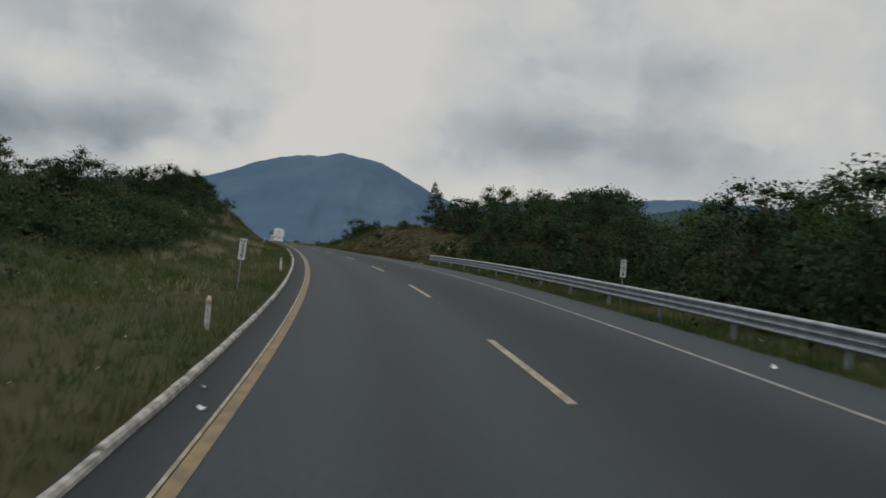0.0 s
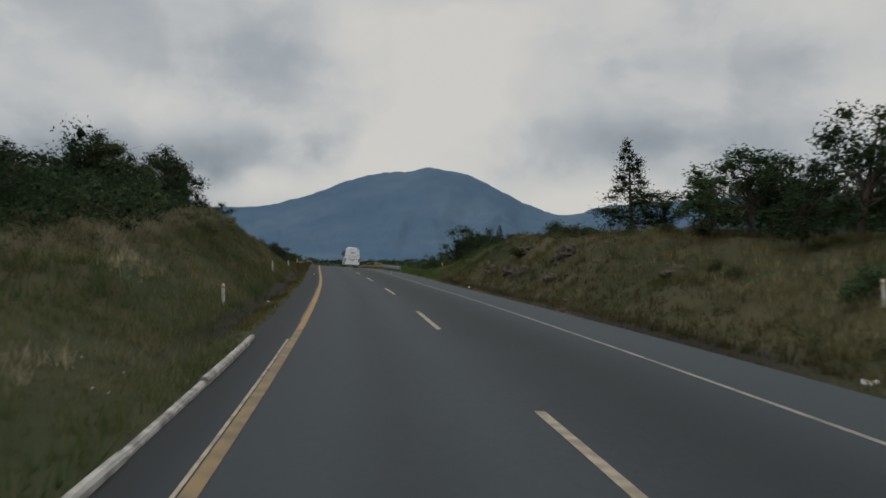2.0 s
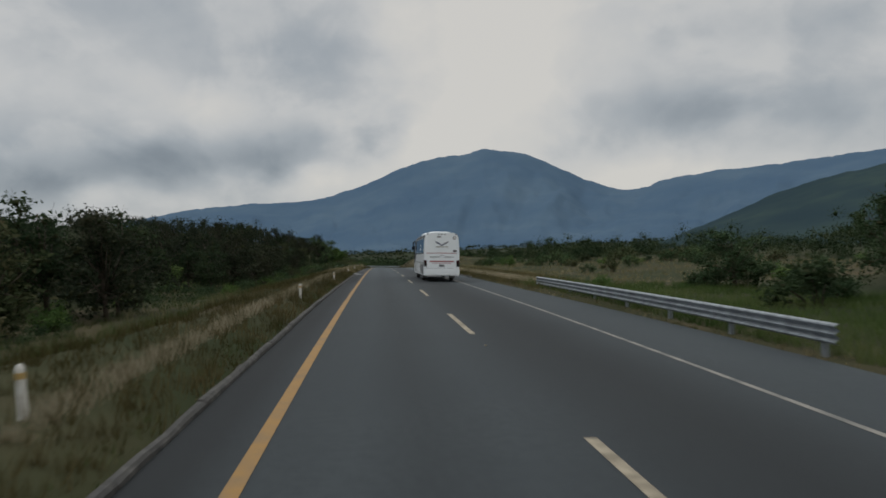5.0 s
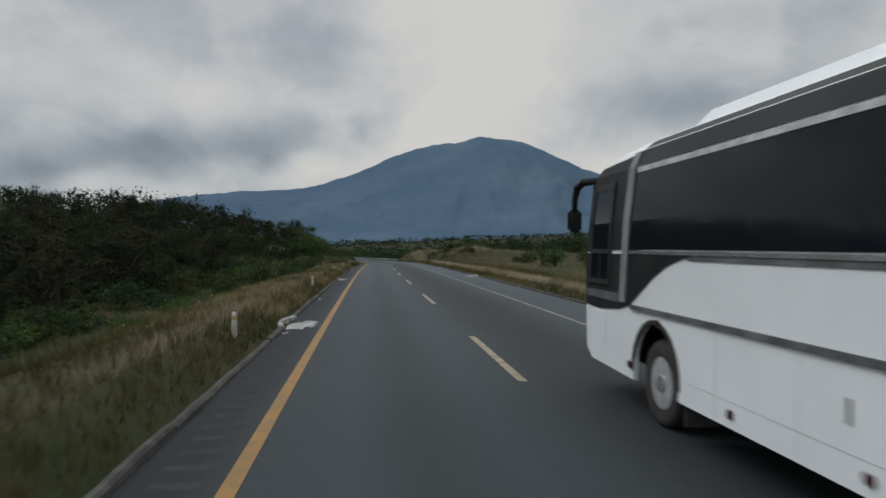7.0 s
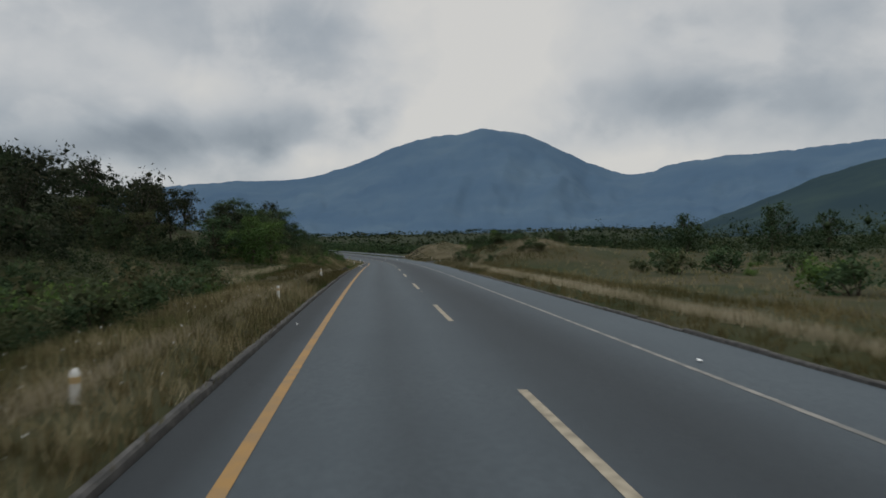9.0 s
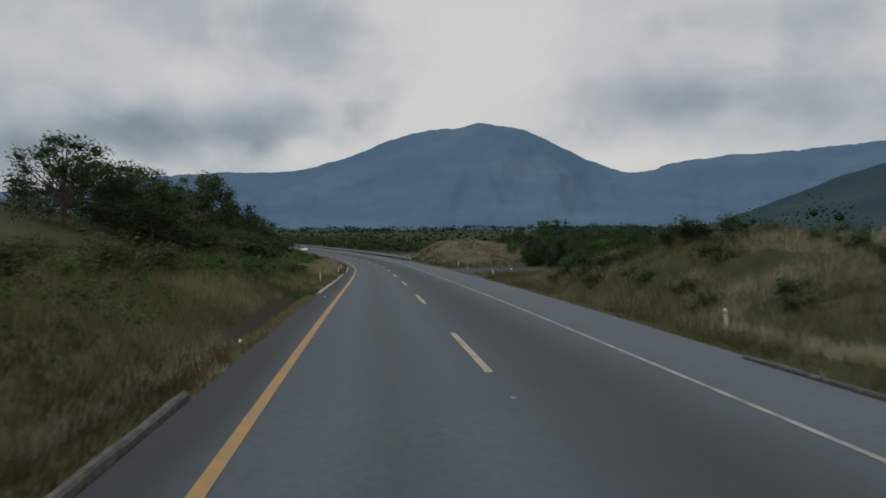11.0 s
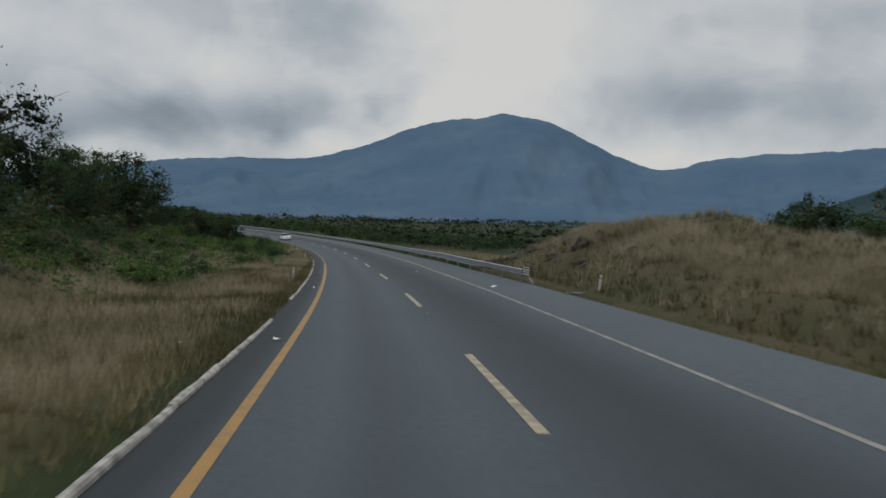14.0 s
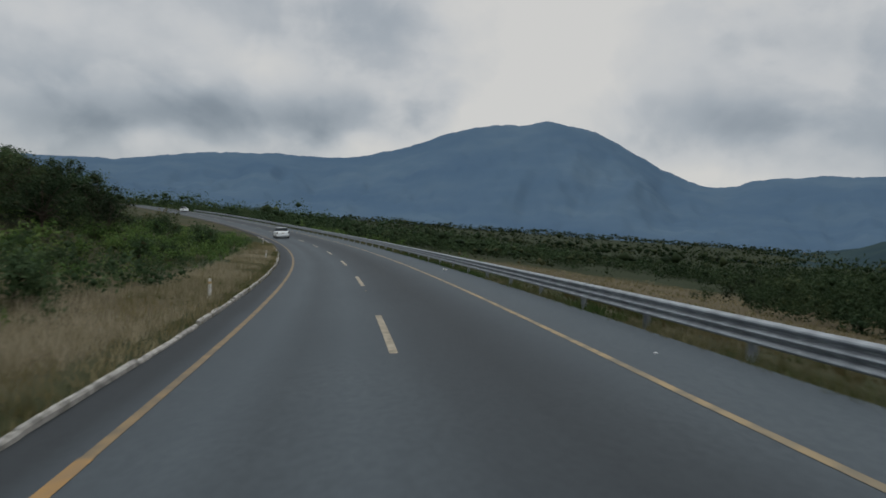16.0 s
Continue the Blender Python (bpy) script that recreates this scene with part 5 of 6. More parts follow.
BUSHES = [bush_template(31, M["leaf"]), bush_template(32, M["leaf_light"]), bush_template(33, M["leaf_brown"]), bush_template(34, M["leaf"], 1250, .050), bush_template(35, M["leaf_light"], 1000, .056)]
BUSH_TAGS = ["dark green bush in the roadside scrub", "light green leafy bush in the verge", "brownish dry bush in the scrub", "dense dark green bush in the scrub", "loose light green shrub in the grass"]
for t, lab in zip(BUSHES, BUSH_TAGS):
    tagged(t, lab, "bush", "roadside bushes")
used = set()


def plant(tpl, s, u, scale, sink=0.0, rng=random):
    P = ground_at(s, u)[0]
    m = pose(P[0], P[1], P[2] - sink, rng.uniform(-4, 4), rng.uniform(-4, 4), rng.uniform(0, 360)) @ Matrix.Diagonal((scale * rng.uniform(.9, 1.15), scale * rng.uniform(.9, 1.15), scale * rng.uniform(.85, 1.12), 1))
    if tpl not in used:
        used.add(tpl)
        tpl.matrix_basis = m
        return tpl
    return copy_thing(tpl, m)


def triangles_of(root):
    """Corner places, triangles and materials of a plant, in its own space."""
    V, F, mats, n = [], [], [], 0
    for o in (root, *root.children):
        if o.type != "MESH":
            continue
        me = o.data
        me.calc_loop_triangles()
        co = np.empty(len(me.vertices) * 3, np.float32)
        me.vertices.foreach_get("co", co)
        tri = np.empty(len(me.loop_triangles) * 3, np.int32)
        me.loop_triangles.foreach_get("vertices", tri)
        which = np.empty(len(me.loop_triangles), np.int32)
        me.loop_triangles.foreach_get("material_index", which)
        co, tri = co.reshape(-1, 3), tri.reshape(-1, 3)
        if len(me.materials) > 1:
            # of the leaves every other one, a third larger, will do in a thicket
            leaf = np.flatnonzero(which == 0)
            mid = co[tri[leaf]].mean(1, keepdims=True)
            co[tri[leaf].ravel()] = (mid + (co[tri[leaf]] - mid) * 1.36).reshape(-1, 3)
            keep = np.ones(len(tri), bool)
            keep[leaf[::2]] = False
            tri, which = tri[keep], which[keep]
            index = np.full(len(co), -1, np.int32)
            live = np.unique(tri)
            index[live] = np.arange(len(live))
            co, tri = co[live], index[tri]
        V.append(co)
        F.append(tri + n)
        mats += [me.materials[k] for k in which]
        n += len(co)
    return np.concatenate(V), np.concatenate(F), mats


SHAPES = {}


def zone(seed, kinds, templates, s0, s1, d0, d1, side, count, lo, hi, power=1.0, joined=""):
    """Plants spread over a stretch, side -1 left of the road, 1 right of it, d metres off the paving; joined: a thicket whose plants cannot be told apart."""
    rng = random.Random(seed)
    done, V, F, mats, n = [], [], [], [], 0
    tries = 0
    while len(done) < count and tries < count * 12:
        tries += 1
        s = rng.uniform(s0, s1)
        d = d0 + (d1 - d0) * rng.random() ** power
        if any((s - a) ** 2 + (d - b) ** 2 < (kinds * .8) ** 2 for a, b in done):
            continue
        done.append((s, d))
        u = EDGE_L - d if side < 0 else float(edge_r(s)) + d
        tpl, k = rng.choice(templates), rng.uniform(lo, hi)
        if not joined:
            plant(tpl, s, u, k, .1, rng)
            continue
        if tpl.name not in SHAPES:
            SHAPES[tpl.name] = triangles_of(tpl)
        v, f, m = SHAPES[tpl.name]
        P = ground_at(s, u)[0]
        turn = np.array(pose(0, 0, 0, rng.uniform(-4, 4), rng.uniform(-4, 4), rng.uniform(0, 360)).to_3x3())
        size = np.array((k * rng.uniform(.9, 1.15), k * rng.uniform(.9, 1.15), k * rng.uniform(.85, 1.12)))
        V.append((v * size) @ turn.T + P - np.array((0, 0, .1)))
        F.append(f + n)
        mats += m
        n += len(v)
    if joined:
        kinds_of = sorted({m.name for m in mats})
        ob = stuff("thicket", np.concatenate(V), np.concatenate(F), bpy.data.materials[kinds_of[0]], joined, "thicket")
        for k in kinds_of[1:]:
            ob.data.materials.append(bpy.data.materials[k])
        order = {k: i for i, k in enumerate(kinds_of)}
        ob.data.polygons.foreach_set("material_index", np.array([order[m.name] for m in mats], np.int32))


T, B = TREES, BUSHES
broad = [T[0], T[1], T[3], T[0], T[2], T[3]]
brown = [T[2], T[6], T[0], T[7]]
dark = [T[7], T[8], T[7], T[8], T[2], T[3]]
# left of the road
zone(1, 2.0, brown + [T[0]], 8, 68, 13, 34, -1, 23, .65, .95)
zone(2, 1.4, [T[7], T[8], T[2]], 80, 102, 9, 17, -1, 9, .5, .75)
for s, u, k in ((105, -12.2, 1.08), (107.5, -13.2, 1.2), (103, -11.4, .8), (111.5, -11.3, .62), (113, -12.6, .7), (116.5, -11.2, .4), (97.5, -10.6, .55)):
    plant(T[8] if s % 1 else T[7], s, u, k)
deep = [T[9], T[10], T[9], T[10], T[7], T[2]]
zone(3, 1.7, deep, 126, 182, 9.5, 22, -1, 32, .9, 1.22, joined="dark brownish thicket of small trees by the verge")
zone(7, 2.2, deep, 180, 222, 22, 42, -1, 6, .7, .95, joined="scattered dark trees on the hill")
zone(8, 1.8, deep, 274, 306, 12, 34, -1, 28, .66, .88, joined="dark trees crowding the hillside above the road")
zone(10, 1.6, [T[4], T[4], T[0]], 282, 300, 5, 10, -1, 9, .75, 1.0)
zone(4, 1.6, broad + [T[6]], 328, 358, 11, 25, -1, 14, .95, 1.15)
zone(20, 1.6, [T[7], T[2], T[3], T[6], T[8]], 358, 388, 10.5, 24, -1, 17, .8, 1.0)
zone(29, 1.5, [T[7], T[8], T[9]], 386, 402, 14.5, 22, -1, 7, 1.25, 1.5)
zone(9, 1.6, [T[0], T[3], T[6], T[1]], 404, 446, 15, 25, -1, 16, 1.0, 1.3)
zone(16, 1.5, [T[0], T[3], T[1]], 450, 484, 11, 20, -1, 14, .7, .9)
zone(18, 1.5, [T[7], T[8]], 109, 113, 7, 12, -1, 3, .55, .7)
zone(19, 1.5, [T[7], T[8]], 92, 100, 8, 13, -1, 4, .8, 1.0)
zone(42, 1.5, deep, 186, 224, 11, 24, -1, 30, .75, 1.05, joined="dark wooded hill slope of small trees")
zone(47, 1.2, deep + [T[4]], 184, 208, 8.5, 14, -1, 15, .45, .72, joined="dark shrubby trees at the edge of the field")
zone(48, 1.2, [T[0], T[3], T[6], T[8]], 324, 341, 5.5, 11, -1, 11, .5, .78)
zone(43, 1.3, deep, 221, 241, 9, 16, -1, 14, .5, .75)
zone(5, 1.9, deep, 212, 272, 23, 40, -1, 20, .8, 1.05, joined="dense brownish woods behind the low field")
zone(6, 2.0, [T[0], T[3], T[4]], 476, 560, 8, 30, -1, 8, .5, .9)
zone(40, 1.4, [T[10], T[2], T[9], T[0], T[6]], 238, 282, 15, 24, -1, 20, .5, .75, joined="tangled brownish small trees at the hill foot")
for s, u, k in ((401, -22, 1.35), (404.5, -20.6, 1.35), (408, -21.5, 1.25)):
    plant(T[8] if s != 404.5 else T[9], s, u, k)
# right of the road
zone(11, 1.6, broad + [T[4]], 4, 62, 5.5, 22, 1, 34, .88, 1.18, 1.2)
zone(12, 1.8, [T[0], T[3], T[1]], 58, 86, 9, 20, 1, 18, .8, 1.05)
zone(13, 1.8, broad, 136, 166, 8, 24, 1, 12, .75, 1.1)
zone(14, 2.5, broad + [T[4]], 170, 330, 30, 70, 1, 8, 1.0, 1.4, joined="scattered green trees beyond the brown field")
zone(15, 1.9, broad + [T[4]], 352, 404, 20, 46, 1, 22, .55, .9, joined="green trees and shrubs beyond the dry mound")
zone(44, 1.4, [T[4], T[0], T[3], T[4], T[1]], 340, 368, 11.5, 19, 1, 24, .6, .88)
zone(17, 1.8, dark, 128, 152, 8.5, 17, 1, 13, .85, 1.1)
plant(T[5], 97.5, 20.3, 1.08)
plant(T[0], 97, 22.5, .9)
plant(T[5], 127, 18.5, .5)
plant(T[2], 132, 20, .7)
plant(T[5], 403, 29, .66)
plant(T[4], 388, 28, 1.15)
plant(T[1], 380, 28, .9)
plant(T[3], 372, 30, .9)
for s, u, k in ((76, 17.5, .9), (81, 18.5, .95), (86, 19.5, .9), (95, 25, .8)):
    plant(T[3] if s % 2 else T[0], s, u, k)
for s, u, k in ((417, -18.5, 1.3), (421, -20, 1.2), (451, -20.6, 1.18), (452, -12.5, .85), (456, -14.5, .95), (461, -12, .8), (466, -14, .85), (448, -15, .95)):
    plant(T[8] if s % 2 else T[7], s, u, k)
for s, u, k in ((136.5, 17.6, 1.0), (139, 19.5, 1.05), (142.5, 18.2, 1.1), (146, 20.5, 1.15), (135, 22.5, 1.1)):
    plant(T[8] if s % 2 else T[7], s, u, k)
plant(T[3], 143, 17.5, 1.15)
plant(T[0], 148, 19.5, 1.1)
plant(T[2], 352, 25.5, .7)
# bushes
zone(21, .9, [B[0], B[2], B[3], B[1]], 6, 80, 9, 24, -1, 36, .7, 1.6)
zone(22, .9, [B[2], B[0]], 84, 104, 4.5, 14, -1, 10, .4, .8)
zone(48, .9, [B[0], B[2], B[4], B[0], B[2]], 227, 258, 3.8, 12, -1, 60, .7, 1.35, joined="dark bushes crowding down to the verge")
zone(23, .9, [B[0], B[3], B[2], B[0]], 200, 292, 7.5, 14, -1, 24, .6, 1.1)
zone(41, .9, [B[0], B[2], B[1], B[4], B[1]], 226, 262, 6, 12, -1, 22, .5, 1.0, joined="mixed bushes crowding the hill foot")
zone(26, 1.2, [B[0], B[1], B[2]], 128, 206, 6.5, 16, -1, 26, .7, 1.4, joined="green bushes below the dark trees")
zone(24, .9, [B[2], B[1], B[4]], 290, 346, 2.8, 9, -1, 36, .5, 1.1)
zone(27, .9, [B[0], B[1], B[3]], 340, 384, 8.5, 13, -1, 20, .7, 1.5)
zone(28, .9, [B[1], B[4], B[0]], 428, 486, 3.4, 9.5, -1, 24, .6, 1.2)
zone(25, 1.0, [B[1], B[4], B[0]], 384, 500, 5, 16, -1, 50, .7, 1.5, joined="fresh green bushes on the grassy slope")
zone(31, .9, [B[0], B[3], B[1]], 4, 60, 2.8, 7, 1, 24, .8, 1.6)
zone(32, .9, [B[2], B[0]], 62, 130, 3, 12, 1, 22, .4, .9)
zone(33, .9, [B[0], B[3], B[1]], 132, 168, 4, 12, 1, 16, .6, 1.4)
zone(34, 1.4, [B[0], B[2], B[0], B[1]], 168, 300, 12, 34, 1, 60, .8, 2.0, joined="scattered bushes over the brown field")
zone(36, .8, [B[2], B[0], B[3], B[2]], 299, 324, 1.8, 9, 1, 34, .4, .9)
zone(45, .9, [B[1], B[0], B[3]], 338, 366, 9.5, 14, 1, 22, .7, 1.4)
zone(46, .9, [B[1], B[4], B[3], B[1]], 184, 240, 5.5, 11, -1, 34, .6, 1.2, joined="green bushes along the low field")
zone(35, 1.2, [B[1], B[0], B[4]], 340, 412, 13, 26, 1, 24, .6, 1.8)


# ---- far woods, undergrowth, grass: what nobody could count ----
def far_woods(seed, count, place, leaves, lo, hi, mat, label, coarse=1.0):
    """Leafy clumps for woods too far off to tell the trees apart; coarse ones stand farthest, as rounded crowns."""
    far = coarse > 1.2
    rng = np.random.default_rng(seed)
    s, u = place(rng, count)
    P = ground_at(s, u)
    h = lo + (hi - lo) * rng.random(count) ** 1.6 * np.where(rng.random(count) < .1, 1.5, 1)
    h *= np.clip(1.0 + 1.1 * np.array([noise.noise(Vector((p[0] * .035, p[1] * .035, seed))) for p in P]), .55, 1.6)
    h = np.minimum(h, hi * 1.2)
    N = count * leaves
    base = np.repeat(P, leaves, 0)
    H = np.repeat(h, leaves)
    # each plant is a few lobes, each with a tangled core
    K = 4
    lobe = rng.normal(size=(count, K, 3)) * np.array([.55, .55, .12] if far else [.34, .34, .17]) * h[:, None, None]
    lobe[:, :, 2] = np.clip(lobe[:, :, 2] + h[:, None] * .42, h[:, None] * .15, h[:, None] * .85)
    lobe += P[:, None, :]
    ball = np.array([(1, 0, 0), (0, 1, 0), (-1, 0, 0), (0, -1, 0), (0, 0, 1), (0, 0, -1)], float)
    of = np.array([(0, 1, 4), (1, 2, 4), (2, 3, 4), (3, 0, 4), (1, 0, 5), (2, 1, 5), (3, 2, 5), (0, 3, 5)])
    wide = np.array([1.5, 1.5, 1.0] if far else [1.1, 1.1, 1.0])
    core = lobe[:, :, None, :] + ball * wide * rng.uniform(.03, .09 if coarse < 1.45 else .16, (count, K, 6, 1)) * h[:, None, None, None]
    CF = (np.arange(count * K)[:, None, None] * 6 + of[None]).reshape(-1, 3)
    pick = rng.integers(0, K, N)
    mid = lobe[np.repeat(np.arange(count), leaves), pick]
    d = rng.normal(size=(N, 3))
    d /= np.linalg.norm(d, axis=1)[:, None]
    d *= (rng.uniform(.3, 1.05, N))[:, None]
    c = mid + d * (H * .26)[:, None] * wide
    c[:, 2] = np.maximum(c[:, 2], base[:, 2] + .03)
    a = rng.normal(size=(N, 3))
    a /= np.linalg.norm(a, axis=1)[:, None]
    b = np.cross(a, rng.normal(size=(N, 3)))
    b /= np.linalg.norm(b, axis=1)[:, None]
    sz = ((.8 if far else 1.0) * coarse * np.minimum(H * .055, .11 + H * .02) * rng.uniform(.55, 1.35, N))[:, None]
    V = np.stack([c - a * sz, c + b * sz * .8, c + a * sz], 1).reshape(-1, 3)
    F = np.arange(N * 3).reshape(-1, 3) + count * K * 6
    ob = stuff("woods", np.concatenate([core.reshape(-1, 3), V]), np.concatenate([CF, F]), mat, label, "woods")
    ob.data.polygons.foreach_set("use_smooth", np.ones(len(ob.data.polygons), bool))
    return ob


def plain_ahead(rng, n):
    """Over the plain, out to the foot of the mountain."""
    y = 520 + rng.random(n) ** .75 * 860
    x = -60 + (rng.random(n) - .42) * (500 + (y - 520) * 1.1)
    s = np.interp(y, _y[_zero:], _s[_zero:])
    u = x - np.interp(s, _s, _x)
    return s, np.where(np.abs(u) < 22, np.where(u < 0, -1, 1) * (22 + rng.random(n) * 60), u)


def left_hill(rng, n):
    return rng.uniform(258, 304, n), EDGE_L - (19 + rng.random(n) ** 1.2 * 45)


def left_slope(rng, n):
    s = rng.uniform(384, 520, n)
    return s, EDGE_L - np.where(s > 425, 3.0, 5.5) - rng.random(n) ** 1.2 * 14


def flank_right(rng, n):
    s = rng.uniform(430, 680, 3 * n)
    u = np.where(s < 560, 84 - (s - 430) * .1, 32) + rng.random(3 * n) ** 1.4 * 240
    g = np.array([noise.noise(Vector((a * .03, b * .03, 5))) for a, b in zip(s, u)]) + rng.normal(0, .12, 3 * n)
    keep = np.argsort(-g)[:n]
    return s[keep], u[keep]


def flank_sides(rng, n):
    side = rng.random(n) < .5
    s = rng.uniform(-20, 440, n)
    return s, np.where(side, 62 + rng.random(n) * 200, -(48 + rng.random(n) * 160))


def outer_bend(rng, n):
    return rng.uniform(500, 720, n), 9 + rng.random(n) ** 1.5 * 22


def bend_woods(rng, n):
    return rng.uniform(560, 800, n), 14 + rng.random(n) ** 1.3 * 75


def low_thicket(rng, n):
    """The dark thicket that comes up to the barrier below the mound."""
    s = rng.uniform(444, 530, n)
    return s, np.maximum(40, 48 + (s - 487) * 1.35) + rng.random(n) * 56


far_woods(27, 330, low_thicket, 400, 3.6, 6.4, M["leaf_dark"], "dark thicket beyond the brown field", .9)
far_woods(28, 150, low_thicket, 240, 1.4, 3.4, M["leaf_shaded"], "dull dark scrub at the edge of the thicket", .9)
far_woods(7, 420, left_hill, 110, 2.0, 4.2, M["leaf_shaded"], "dark hillside scrub above the road")
far_woods(6, 560, left_slope, 110, .45, 1.3, M["leaf_light"], "low green creeping scrub on the slope")
far_woods(19, 560, left_slope, 110, .5, 1.5, M["leaf"], "low dark scrub on the green slope")
far_woods(1, 2600, plain_ahead, 46, 3.6, 8.6, M["leaf_dark"], "dark green woods over the plain before the mountain", 1.5)
far_woods(15, 900, plain_ahead, 46, 3.2, 7.4, M["leaf_brown"], "dull olive woods over the plain before the mountain", 1.5)
far_woods(2, 1300, flank_right, 150, 2.8, 6.4, M["leaf_dark"], "dark green thicket below the bend", 1.4)
far_woods(17, 900, flank_right, 120, 1.8, 4.4, M["leaf"], "lighter green scrub below the bend", 1.4)
far_woods(3, 420, flank_sides, 70, 2.4, 4.6, M["leaf_brown"], "dull green and brown scrub woods on the slopes", 1.25)
far_woods(16, 300, bend_woods, 190, 4.4, 8.6, M["leaf"], "green woods on the rise behind the bend", 1.3)
far_woods(4, 240, outer_bend, 110, .7, 1.7, M["leaf_light"], "low green scrub behind the crash barrier")


def upper_slope(rng, n):
    """Dense scrub on the upper slope before the cut."""
    s = rng.uniform(30, 88, n)
    return s, EDGE_L - (6.5 + rng.random(n) * 17)


far_woods(10, 380, upper_slope, 130, .9, 2.6, M["leaf"], "dense dark scrub on the upper slope")


def cut_banks(rng, n):
    """Dry low shrubs over the two cut banks."""
    right = rng.random(n) < .62
    s = np.where(right, rng.uniform(62, 120, n), rng.uniform(70, 114, n))
    d = 1.6 + rng.random(n) * 7.5
    return s, np.where(right, edge_r(s) + d, EDGE_L - d - .6)


far_woods(12, 420, cut_banks, 90, .3, .85, M["leaf_brown"], "low dry brownish shrubs over the cut banks")


def rail_scrub(rng, n):
    """Bushes behind the first crash barrier, down to the ground."""
    s = rng.uniform(2, 60, n)
    return s, edge_r(s) + 2.2 + rng.random(n) * 12


far_woods(20, 330, rail_scrub, 210, .8, 2.3, M["leaf_dark"], "dense green bushes behind the crash barrier")


def slope_scrub(rng, n):
    """Dark shrubs low on the slope before the cut."""
    return rng.uniform(30, 60, n), EDGE_L - (6.5 + rng.random(n) * 9)


far_woods(21, 230, slope_scrub, 200, .7, 1.8, M["leaf_dark"], "dark green shrubs low on the slope")


def bank_woods(rng, n):
    s = rng.uniform(56, 97, n)
    return s, 21 + np.maximum(0, s - 84) * .38 + rng.random(n) ** 1.2 * 12


far_woods(18, 130, bank_woods, 330, 2.0, 3.6, M["leaf"], "dense green thicket on top of the bank", .6)


def bank_brow(rng, n):
    """Dark scrub along the brow of the bank before its highest point."""
    return rng.uniform(74, 95, n), EDGE_L - (6.2 + rng.random(n) * 6)


far_woods(29, 120, bank_brow, 300, 1.0, 2.3, M["leaf_dark"], "dark scrub along the brow of the bank", .62)


def bank_top(rng, n):
    return rng.uniform(84, 110, n), EDGE_L - (10 + rng.random(n) * 10)


far_woods(13, 46, bank_top, 360, 2.2, 4.4, M["leaf_dark"], "dark thicket on top of the cut bank", .62)


def hill_foot(rng, n):
    """Scrub between the low field and the wooded hill."""
    s = rng.uniform(128, 276, n)
    return s, EDGE_L - (np.where(s > 236, 15, np.where(s > 184, 20, 13)) + rng.random(n) * 14)


far_woods(11, 520, hill_foot, 110, 1.0, 2.7, M["leaf_shaded"], "dense dark scrub at the foot of the wooded hill")


def verge_scrub(rng, n):
    s = rng.uniform(225, 262, n)
    return s, EDGE_L - (3.4 + rng.random(n) * 12 + np.where(s > 254, 4, 0))


far_woods(25, 230, verge_scrub, 170, .8, 2.1, M["leaf_dark"], "dense dark scrub close behind the verge")
far_woods(26, 90, verge_scrub, 160, .6, 1.7, M["leaf_brown"], "olive scrub close behind the verge")


def hill_scrub(rng, n):
    """Scrub that closes the gap between the strip of field and the wooded hill."""
    s = rng.uniform(240, 286, n)
    return s, EDGE_L - (10.5 + rng.random(n) * 8)


far_woods(31, 190, hill_scrub, 170, 1.0, 2.4, M["leaf_dark"], "dark scrub behind the strip of field", .75)
far_woods(32, 60, hill_scrub, 170, .8, 2.0, M["leaf_brown"], "olive scrub behind the strip of field", .75)


def field_edge(rng, n):
    """Along the far side of the outer field."""
    s = rng.uniform(176, 345, n)
    return s, np.where(s > 240, 33, 36) + 5 * np.sin(s * .07) + rng.random(n) ** 1.4 * 40


far_woods(9, 300, field_edge, 300, 2.8, 5.0, M["leaf_dark"], "dark row of trees behind the brown field", .62)


def thicket(rng, n):
    """Low scrub between the trees."""
    spans = [(5, 80, -12, -40), (128, 205, -14, -50), (225, 276, -24, -46), (318, 392, -10, -30), (376, 540, -12, -44), (0, 60, 13, 34), (132, 168, 14, 34), (180, 335, 38, 80), (345, 405, 24, 54), (62, 92, 20, 34)]
    w = np.array([(b - a) * abs(d - c) for a, b, c, d in spans], float)
    i = rng.choice(len(spans), n, p=w / w.sum())
    q = np.array(spans, float)[i]
    return q[:, 0] + (q[:, 1] - q[:, 0]) * rng.random(n), q[:, 2] + (q[:, 3] - q[:, 2]) * rng.random(n)


def low_scrub(rng, n):
    """Knee-high scrub over the nearer slopes."""
    spans = [(4, 76, 4.5, 16), (126, 182, 7, 13), (190, 244, 9, 14), (340, 388, 8, 13)]
    w = np.array([(b - a) * (d - c) for a, b, c, d in spans], float)
    i = rng.choice(len(spans), n, p=w / w.sum())
    q = np.array(spans, float)[i]
    return q[:, 0] + (q[:, 1] - q[:, 0]) * rng.random(n), EDGE_L - (q[:, 2] + (q[:, 3] - q[:, 2]) * rng.random(n) ** .8)


far_woods(8, 900, low_scrub, 100, .35, 1.1, M["leaf"], "knee-high dark green scrub on the verge slope")
def olive_slope(rng, n):
    return rng.uniform(288, 346, n), EDGE_L - (2.2 + rng.random(n) * 8)


def slope_edge(rng, n):
    """Dense dark growth that comes down the slope almost to the kerb."""
    s = rng.uniform(329, 356, n)
    return s, EDGE_L - (np.interp(s, (329, 340, 356), (4.2, 5.5, 8.0)) + rng.random(n) * 8)


far_woods(30, 140, slope_edge, 260, .9, 2.6, M["leaf_dark"], "dense dark growth low on the slope", .7)
